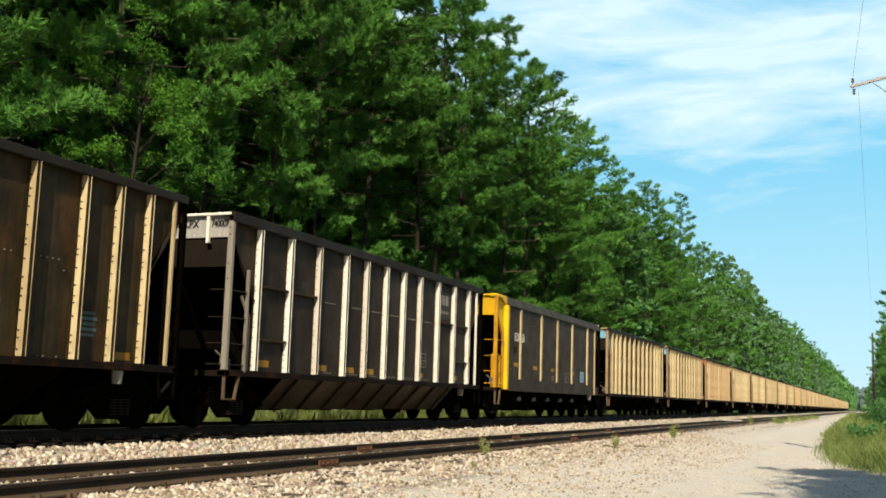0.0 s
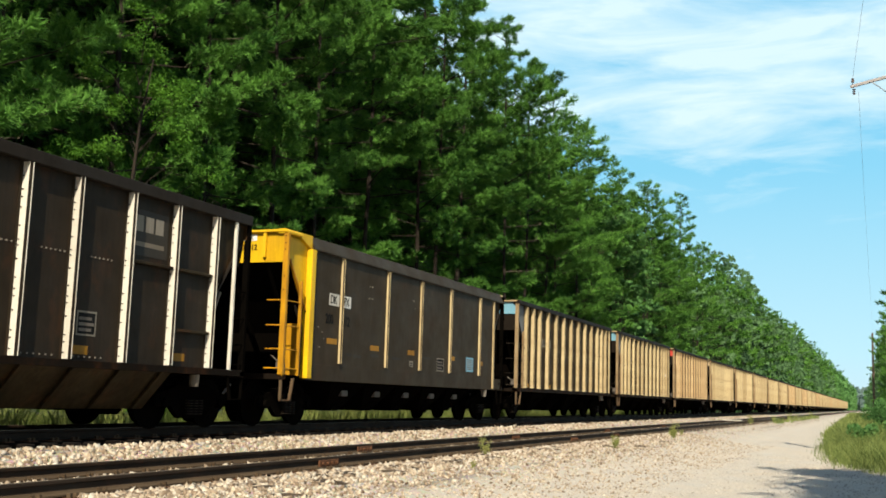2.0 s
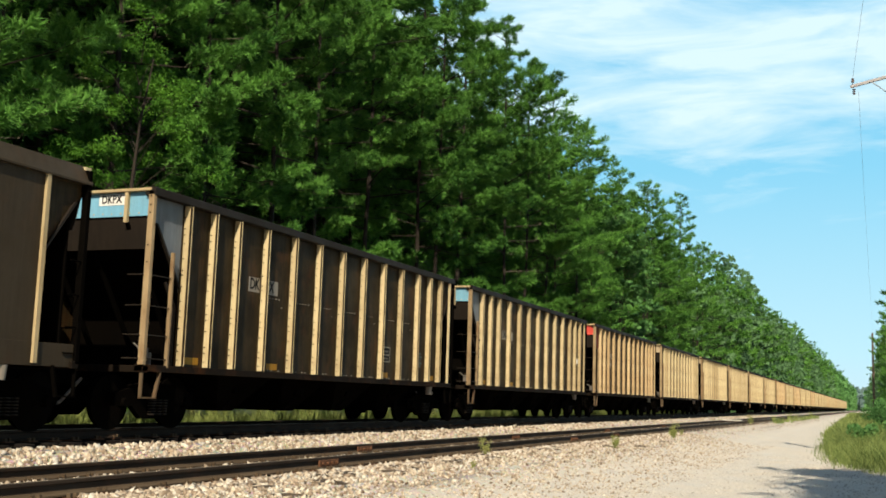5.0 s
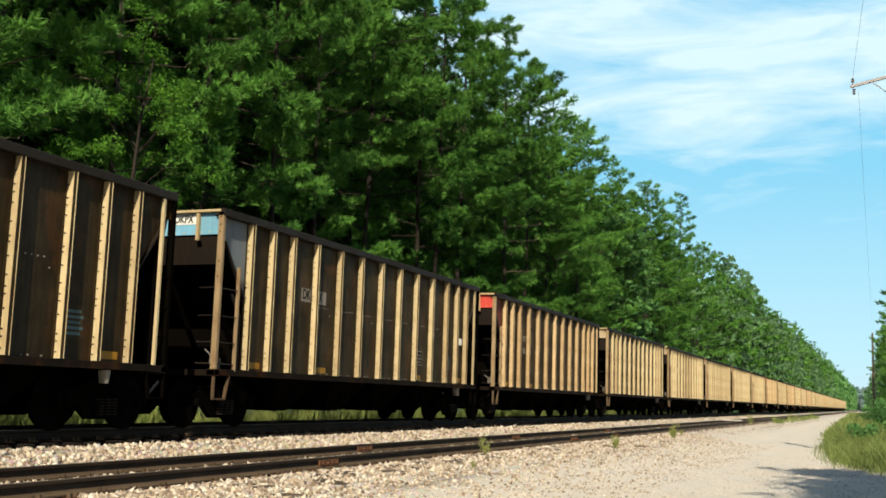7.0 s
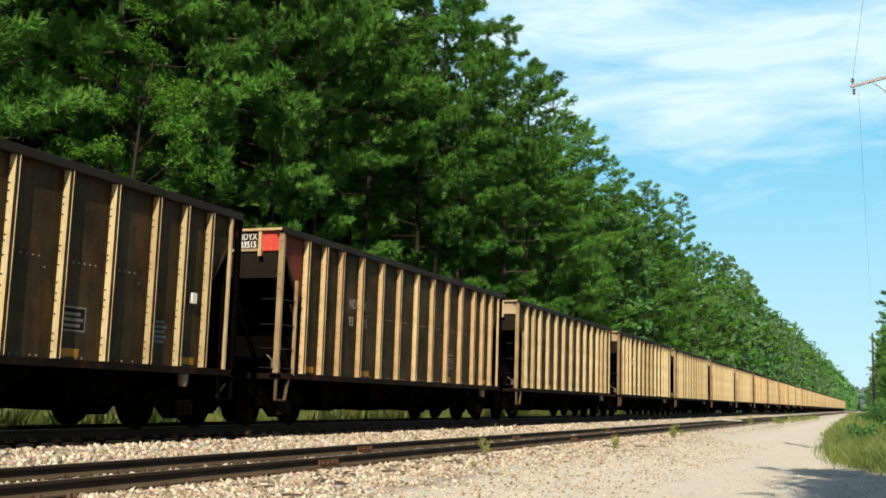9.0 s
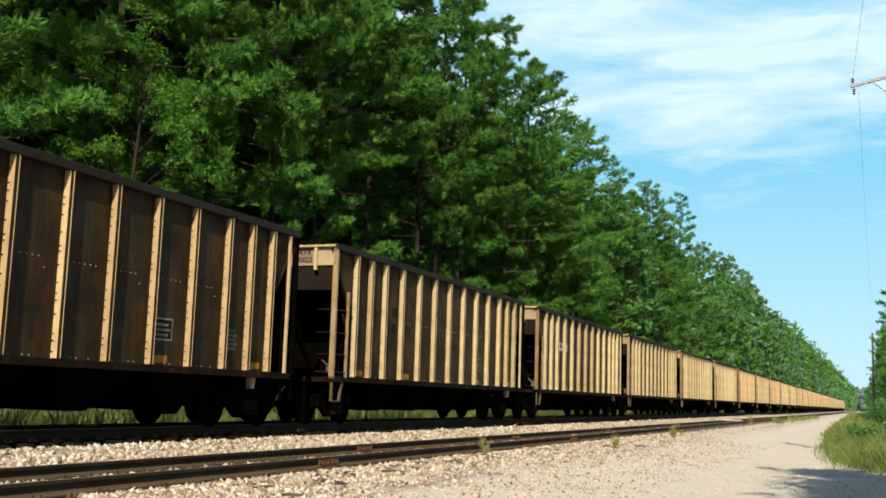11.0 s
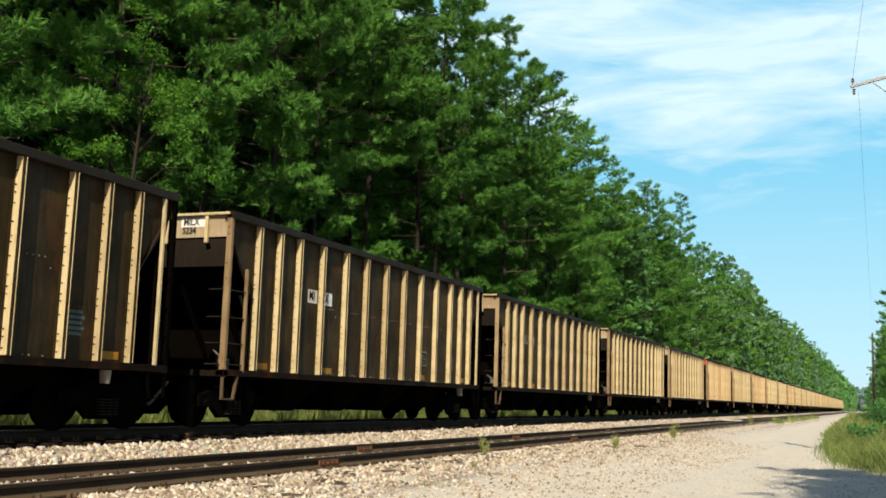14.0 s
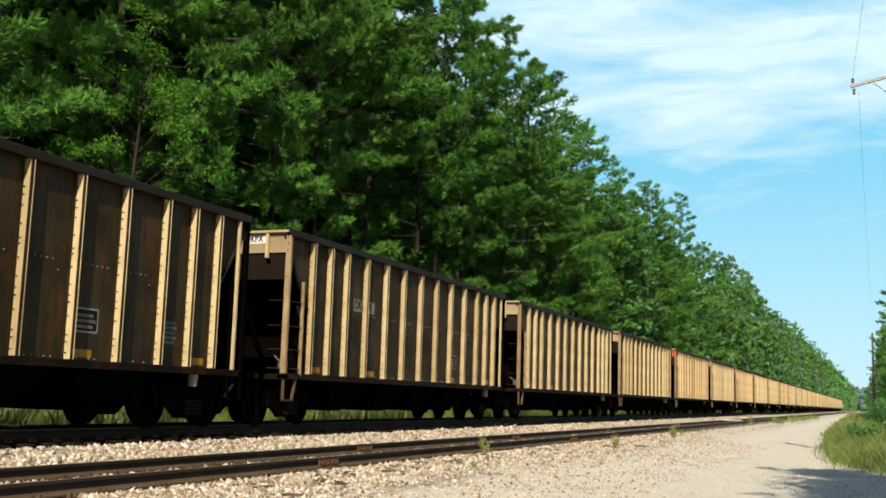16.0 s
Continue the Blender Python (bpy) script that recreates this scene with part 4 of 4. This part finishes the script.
PINE_LABEL = "tall dense pine tree at the edge of the woods"
LEAF_LABEL = "leafy green broadleaf tree at the edge of the woods"


def plant(kinds, x, y, size, pick=None, group="trees of the pine wood"):
    src = kinds[pick] if pick is not None else random.choice(kinds)
    t = copy_thing(src, pose(x, y, float(ground_z(x)) - 0.1, 0, 0, random.uniform(0, 360)))
    t.scale = (size * random.uniform(0.92, 1.08),) * 2 + (size,)
    tagged(t, PINE_LABEL if "pine" in src.name else LEAF_LABEL, "tree", group)


random.seed(5)
y = 17.5
while y < 125:
    near = y < 70
    pick = random.choice([0, 1, 2]) if y < 38 else random.choice([3, 4])
    tall = float(np.interp(y, [56, 70, 118], [1.0, 0.92, 0.90]))
    plant(NEAR if near else MID, -21.6 + random.uniform(-1.0, 0.8), y, random.uniform(0.92, 0.98) * tall, pick if near else random.choice([0, 1, 0, 1, 2]))
    plant(MID, -26.0 + random.uniform(-1.2, 1.2), y + 2.0, random.uniform(0.88, 0.96) * tall, random.choice([0, 1]))
    if y > 42:
        plant(FAR, -31.0 + random.uniform(-1.5, 1.5), y + 0.5, random.uniform(0.93, 1.0) * tall, 0)
    y += random.uniform(3.7, 5.0)
plant(NEAR, -19.6, 24.0, 0.62, 5)
plant([SPARSE], -21.0, 125.5, 0.91, 0)
while y < 620:
    kinds = [*MID[:2], *FAR[:2]] if y < 190 else FAR if y < 290 else FARTHEST
    tall = float(np.interp(y, [125, 185, 230], [0.86, 0.88, 1.0]))
    plant(kinds, -22.5 + random.uniform(-1.5, 1.5), y, random.uniform(0.87, 1.02) * tall)
    plant(kinds, -29 + random.uniform(-2, 2), y + 3, random.uniform(0.93, 1.08) * tall)
    y += random.uniform(5.5, 8.0) if y < 300 else random.uniform(7.5, 11)
for yy, s in ((64, 0.88), (80, 0.84), (104, 0.82), (150, 0.86), (178, 0.90)):
    plant(MID, -24.0, yy, s, 0)
for yy, s in ((186, 1.12), (201, 1.16), (215, 1.18), (230, 1.14), (330, 1.1), (350, 1.12)):
    plant(FAR, -24.5, yy, s, 1)
# trees on the near side of the road, farther along
y = 118.0
while y < 620:
    plant(FAR if y < 260 else FARTHEST, 3.6 + random.uniform(-0.4, 1.0) - 0.009 * (y - 118), y, random.uniform(0.48, 0.60), random.choice([0, 1, 2]), "trees beside the road")
    y += random.uniform(6, 9)
for x, yy, s in ((2.5, 112, 0.52), (2.3, 121, 0.47), (3.4, 104, 0.5)):
    plant(FAR, x, yy, s, 0, "trees beside the road")
for x, yy, s in ((5.7, 5.2, 1.0), (8.6, 9.5, 0.95), (8.8, 3.0, 1.05), (6.4, 0.2, 0.95)):
    plant([SHADE], x, yy, s, 0, "trees beside the road")
for src in (*NEAR, *MID, *FAR, *FARTHEST, SPARSE, SHADE):
    for o in (*src.children_recursive, src):
        bpy.data.objects.remove(o)


def far_woods(name, n, xr, yr, hr, size, seed, label, material=None):
    rng = np.random.default_rng(seed)
    c = np.stack([rng.uniform(*xr, n), rng.uniform(*yr, n), rng.uniform(0, 1, n) ** 0.8 * rng.uniform(*hr, n)], -1)
    v = leaf_diamonds(c, size, rng)
    tagged(new(name, fast_mesh(name, v, np.arange(len(v)).reshape(-1, 4), material or M_FARLEAF)), label, "woods", kind="stuff")


far_woods("deep_woods", 60000, (-42, -27), (20, 165), (18, 25), 0.62, 40, "dense pine wood in painted shade behind the edge trees", M_SHADEPINE)
far_woods("deep_woods_near", 30000, (-44, -27), (10, 66), (20, 29), 0.6, 44, "pine wood in painted shade behind the nearest trees", M_SHADEPINE)
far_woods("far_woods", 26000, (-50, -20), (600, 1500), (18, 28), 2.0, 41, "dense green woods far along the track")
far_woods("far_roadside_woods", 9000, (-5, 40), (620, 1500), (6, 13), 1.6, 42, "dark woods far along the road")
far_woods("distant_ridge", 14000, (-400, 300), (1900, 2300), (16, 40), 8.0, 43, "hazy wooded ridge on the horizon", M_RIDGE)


# ---- grass and weeds ----
def grass(name, n, place, hgt, width, seed, label, material=None):
    rng = np.random.default_rng(seed)
    xy = place(rng, n)
    h = hgt * rng.uniform(0.45, 1.15, n) * np.clip(0.45 + 0.45 * (xy[:, 0] - road_edge(xy[:, 1])), 0.4 if name.endswith("bank_grass") else 1.0, 1.0)
    h *= 0.78 + 0.30 * np.sin(xy[:, 0] * 2.3 + 1.7 * np.sin(xy[:, 1] * 0.9)) * np.sin(xy[:, 1] * 1.3 + 0.8 * xy[:, 0])
    a = rng.uniform(0, math.tau, n)
    d = np.stack([np.cos(a), np.sin(a), np.zeros(n)], -1)
    lean = rng.normal(0, 0.42, (n, 2)) * h[:, None]
    base = np.stack([xy[:, 0], xy[:, 1], ground_z(xy[:, 0]) - 0.02], -1)
    tip = base + np.stack([lean[:, 0], lean[:, 1], h], -1)
    mid = base + (tip - base) * 0.55 - np.stack([lean[:, 0], lean[:, 1], 0 * h], -1) * 0.22
    w = width * rng.uniform(0.6, 1.3, (n, 1))
    v = np.stack([base - d * w, base + d * w, mid + d * w * 0.8, mid - d * w * 0.8, tip], 1).reshape(-1, 3)
    i = np.arange(n)[:, None] * 5
    f = np.concatenate([i + [0, 1, 2], i + [0, 2, 3], i + [3, 2, 4]])
    tagged(new(name, fast_mesh(name, v, f, material or M_GRASS)), label, "grass", kind="stuff")


def bank(rng, n, y0, y1, depth, power=1.4):
    y = y0 + (y1 - y0) * rng.random(n) ** power
    x = road_edge(y) + 0.55 + depth * rng.random(n) ** 1.2 + rng.normal(0, 0.24, n)
    return np.stack([x, y], -1)


far_woods("underbrush", 15000, (-25, -19.3), (15, 110), (1.2, 2.6), 0.10, 45, "leafy green underbrush at the foot of the woods", M_LEAF)
grass("verge_grass", 34000, lambda r, n: np.stack([r.uniform(-19.5, -15.9, n), 12 + 88 * r.random(n) ** 1.3], -1), 1.2, 0.016, 51, "tall green grass on the verge below the trees")
grass("bank_grass", 42000, lambda r, n: bank(r, n, 20, 70, 4.5), 0.66, 0.0085, 52, "tall green grass on the bank beside the road", M_BANK)
grass("far_bank_grass", 9000, lambda r, n: bank(r, n, 60, 330, 6.0), 0.9, 0.04, 53, "tall grass farther along the road bank", M_BANK)


grass("bank_tall_stems", 3800, lambda r, n: bank(r, n, 22, 80, 4.5) + np.array([0.6, 0.0]), 1.05, 0.009, 54, "tall seeding grass stems on the bank", M_BANK)


grass("shoulder_weeds", 600, lambda r, n: np.stack([-6.7 + r.normal(0, 0.22, n), 84 + 7 * r.integers(0, 9, n) + r.normal(0, 1.6, n)], -1), 0.55, 0.022, 55, "patchy green weeds along the edge of the ballast", M_BANK)


def make_weed(seed, height, n):
    rng = np.random.default_rng(seed)
    weed = new("weed")
    stems, leaves = bmesh.new(), []
    for k in range(n):
        a, l = rng.uniform(0, math.tau), rng.uniform(0.5, 1.0) * height
        tip = np.array([math.cos(a) * l * 0.35, math.sin(a) * l * 0.35, l])
        rod(stems, (0, 0, -0.02), tip, 0.006, 0.002, 4)
        leaves += [tip * t + rng.normal(0, 0.03, 3) for t in rng.uniform(0.25, 1.0, 12)]
    leaves = np.array(leaves)
    part("stems", stems, M_WEED, weed)["kind"] = "stuff"
    part("leaves", tri_mesh("leaves", blades(leaves, np.tile([0, 0, 0.5], (len(leaves), 1)), 3, 0.13, 0.014, rng), M_WEED), None, weed)
    return weed


WEEDS = [make_weed(61, 0.55, 9), make_weed(62, 0.4, 7)]
for x, yy, s, k in ((-6.58, 38.0, 1.0, 0), (-6.8, 39.0, 0.8, 1), (-7.5, 20.9, 0.7, 0), (-6.46, 28.3, 0.8, 1), (-6.6, 29.0, 0.6, 0), (-7.4, 71.0, 1.2, 0),
                    (-7.3, 87.0, 1.3, 1), (-7.2, 102.0, 1.3, 0), (-7.2, 112.0, 1.3, 1), (-10.2, 17.4, 0.35, 1), (-6.5, 17.5, 0.4, 1), (-7.2, 139.0, 1.4, 0), (-6.9, 41.5, 0.6, 1)):
    t = copy_thing(WEEDS[k], pose(x, yy, float(ground_z(x)), 0, 0, random.uniform(0, 360)))
    t.scale = (s, s, s)
    tagged(t, "green weed tuft growing through the gravel", "weed", "weeds in the gravel")
for src in WEEDS:
    for o in (*src.children_recursive, src):
        bpy.data.objects.remove(o)


def make_bush(seed, r, h, x, y):
    rng = np.random.default_rng(seed)
    bush = tagged(new("bush"), "dark green leafy bush on the grassy bank", "bush", "bushes on the bank")
    bush.location = (x, y, float(ground_z(x)))
    n = 2600
    d = rng.normal(size=(n, 3))
    d /= np.linalg.norm(d, axis=1, keepdims=True)
    c = d * (rng.random((n, 1)) ** 0.45) * np.array([r, r, h * 0.5]) * (0.8 + 0.35 * np.sin(d[:, :1] * 5 + seed)) + np.array([0, 0, h * 0.5])
    bm = bmesh.new()
    for k in range(7):
        rod(bm, (0, 0, 0), rng.normal(0, 1, 3) * np.array([r * 0.4, r * 0.4, 0]) + np.array([0, 0, h * 0.7]), 0.02, 0.006, 5)
    part("stems", bm, M_BARK, bush)
    v = leaf_diamonds(c, 0.085, rng)
    part("leaves", fast_mesh("leaves", v, np.arange(len(v)).reshape(-1, 4), M_FARLEAF), None, bush)


for k, (r, h, x, yy) in enumerate(((0.8, 1.2, 1.5, 36.0), (0.9, 1.8, 1.0, 43.0), (1.0, 1.9, 1.0, 52.0), (1.1, 2.2, 0.8, 64.0), (0.7, 1.0, -0.4, 46.0), (1.3, 2.6, 1.2, 80.0), (1.2, 2.4, 0.2, 100.0))):
    make_bush(70 + k, r, h, x, yy)


# ---- a pale board lying across the siding ----
board = part("wooden_board", box(bmesh.new(), -0.62, 0.62, -0.55, 0.55, 0.0, 0.05, 0.008), M_WHITE, at=pose(-8.646, 72.0, -0.252, 0, 0, 4))
tagged(board, "flat white-painted board lying across the siding rails", "board")


# ---- splinters of old ties ----
splinter = mesh_of("tie_splinter", prism(bmesh.new(), [(-0.3, 0.0), (0.25, 0.0), (0.32, 0.025), (0.05, 0.05), (-0.28, 0.035)], "x", -0.035, 0.035), M_TIE)
for k in range(26):
    x, yy = random.uniform(-7.6, -6.3), 11 + 24 * random.random() ** 1.2
    t = part("tie_splinter", splinter, None, at=pose(x, yy, float(ground_z(x)) + 0.012, 0, 0, random.uniform(-65, 65)))
    t.scale = (0.7, 0.65, 0.7)
    tagged(t, "dark weathered splinter of wood lying on gravel", "wood debris", "wood splinters on the ballast")


# ---- pole line ----
def make_pole(x, y, top, label, armed=True, turn=0):
    pole = tagged(new("utility_pole"), label, "utility pole", "poles beside the road")
    pole.location = (x, y, float(ground_z(x)))
    pole.rotation_euler.z = radians(turn)
    h = top - float(ground_z(x))
    part("pole_shaft", rod(bmesh.new(), (0, 0, -0.3), (0, 0, h), 0.15, 0.10, 12), M_POLE, pole)
    if not armed:
        return
    arm = part("crossarm", box(bmesh.new(), -1.42, 1.42, -0.17, -0.11, h - 0.595, h - 0.50, 0.008), M_ARM, pole, "weathered wooden crossarm")
    for s in (-1, 1):
        bm = bmesh.new()
        rod(bm, (s * 0.62, -0.14, h - 0.60), (0, -0.11, h - 1.15), 0.016, n=6)
        part("arm_brace", bm, M_WIRE, pole)
    for dx in (-1.34, 0.5, 1.34):
        bm = bmesh.new()
        rod(bm, (dx, -0.14, h - 0.50), (dx, -0.14, h - 0.40), 0.012, n=6)
        rod(bm, (dx, -0.14, h - 0.42), (dx, -0.14, h - 0.34), 0.05, 0.035, 10)
        rod(bm, (dx, -0.14, h - 0.34), (dx, -0.14, h - 0.29), 0.045, 0.03, 10)
        part("insulator", bm, M_PORC, arm)
    bm = bmesh.new()
    for k in range(3):
        rod(bm, (-1.3, -0.14, h - 0.66 - 0.07 * k), (-1.3, -0.14, h - 0.70 - 0.07 * k), 0.055, 0.03, 10)
    part("hanging_insulator", bm, M_PORC, arm)


POLES = ((0.80, 34.4, 11.55), (0.06, 128.0, 9.35), (0.25, 215.0, 9.2), (0.78, -42.0, 11.5))
make_pole(*POLES[0], "weathered wooden utility pole with crossarm and wires", True, -36)
make_pole(*POLES[1], "weathered wooden utility pole far along the road", False)
make_pole(*POLES[2], "weathered wooden utility pole far along the road", False)
make_pole(*POLES[3], "weathered wooden utility pole with crossarm behind the road")


def wire(a, b, sag, r):
    bm = bmesh.new()
    a, b = Vector(a), Vector(b)
    pts = [a.lerp(b, k / 16) - Vector((0, 0, 4 * sag * (k / 16) * (1 - k / 16))) for k in range(17)]
    for p, q in zip(pts, pts[1:]):
        rod(bm, p, q, r, n=5)
    tagged(part("overhead_wire", bm, M_WIRE), "thin overhead wire between the poles", "wire", "overhead wires")


wire((3.3, -42, 11.1), (-0.36, 34.86, 11.25), 1.0, 0.004)
wire((-0.20, 34.86, 10.75), (0.16, 127.86, 9.2), 1.2, 0.004)


# ---- clouds ----
def make_clouds():
    m, nt, b = nodes_of("high_cloud")
    nt.nodes.remove(b)
    co = nt.nodes.new("ShaderNodeTexCoord")
    sep = nt.nodes.new("ShaderNodeSeparateXYZ")
    nt.links.new(co.outputs["Object"], sep.inputs[0])
    mp = nt.nodes.new("ShaderNodeMapping")
    mp.inputs["Scale"].default_value = (0.0010, 0.0010, 0.0046)
    mp.inputs["Location"].default_value = (0.35, 0.2, 0.12)
    mp.inputs["Rotation"].default_value = (0, radians(6), 0)
    nt.links.new(co.outputs["Object"], mp.inputs["Vector"])
    n1 = nt.nodes.new("ShaderNodeTexNoise")
    n1.inputs["Scale"].default_value, n1.inputs["Detail"].default_value, n1.inputs["Roughness"].default_value = 1.6, 8, 0.58
    n1.inputs["Distortion"].default_value = 0.5
    nt.links.new(mp.outputs["Vector"], n1.inputs["Vector"])
    high = ramp(nt, maths(nt, "DIVIDE", sep.outputs["Z"], 1900.0), [(0.0, (0.02, 0.02, 0.02)), (0.30, (0.05, 0.05, 0.05)), (0.46, (0.12, 0.12, 0.12)), (0.55, (0.40, 0.40, 0.40)), (0.68, (0.44, 0.44, 0.44)), (1.0, (0.34, 0.34, 0.34))])
    dens = ramp(nt, maths(nt, "ADD", n1.outputs["Fac"], high), [(0.68, (0, 0, 0)), (1.06, (0.95, 0.95, 0.95))])
    blue = ramp(nt, maths(nt, "DIVIDE", sep.outputs["Z"], 1900.0), [(0.0, (0.47, 0.62, 0.68)), (0.10, (0.40, 0.63, 0.72)), (0.45, (0.20, 0.50, 0.68)), (1.0, (0.13, 0.40, 0.64))])
    em = nt.nodes.new("ShaderNodeEmission")
    nt.links.new(mix(nt, dens, blue, (0.555, 0.705, 0.745)), em.inputs["Color"])
    nt.links.new(em.outputs[0], nt.nodes["Material Output"].inputs["Surface"])
    az = np.radians(np.linspace(-75, 75, 40))
    el = np.radians(np.linspace(-1.0, 48, 24))
    A, E = np.meshgrid(az, el)
    v = 4000 * np.stack([np.sin(A) * np.cos(E), np.cos(A) * np.cos(E), np.sin(E)], -1).reshape(-1, 3)
    idx = np.arange(A.size).reshape(A.shape)
    f = np.stack([idx[:-1, :-1], idx[:-1, 1:], idx[1:, 1:], idx[1:, :-1]], -1).reshape(-1, 4)
    return tagged(new("backdrop", fast_mesh("backdrop", v, f, m)), "thin white streaks of high cloud in the sky", "clouds", kind="structure")


clouds = make_clouds()


# ---- what moves ----
def motions():
    for n, (car, y0) in enumerate(CARS):
        walk(car, [(0.0, pose(-13.2, y0, 0)), (16.0, pose(-13.2, y0 - SPEED * 16.0, 0))])
        if n < 9:
            for truck in [c for c in car.children if c.name.startswith("truck")]:
                for ws in [c for c in truck.children if c.name.startswith("wheelset")]:
                    turn = math.degrees(SPEED / 0.457)
                    walk(ws, [(0.1 * k, pose(0, ws.location.y, 0.457, turn * 0.1 * k)) for k in range(161)])
    walk(clouds, [(0.0, pose(0, 0, 0)), (16.0, pose(0, 0, 0, 0, 0, 0.55))])


motions()
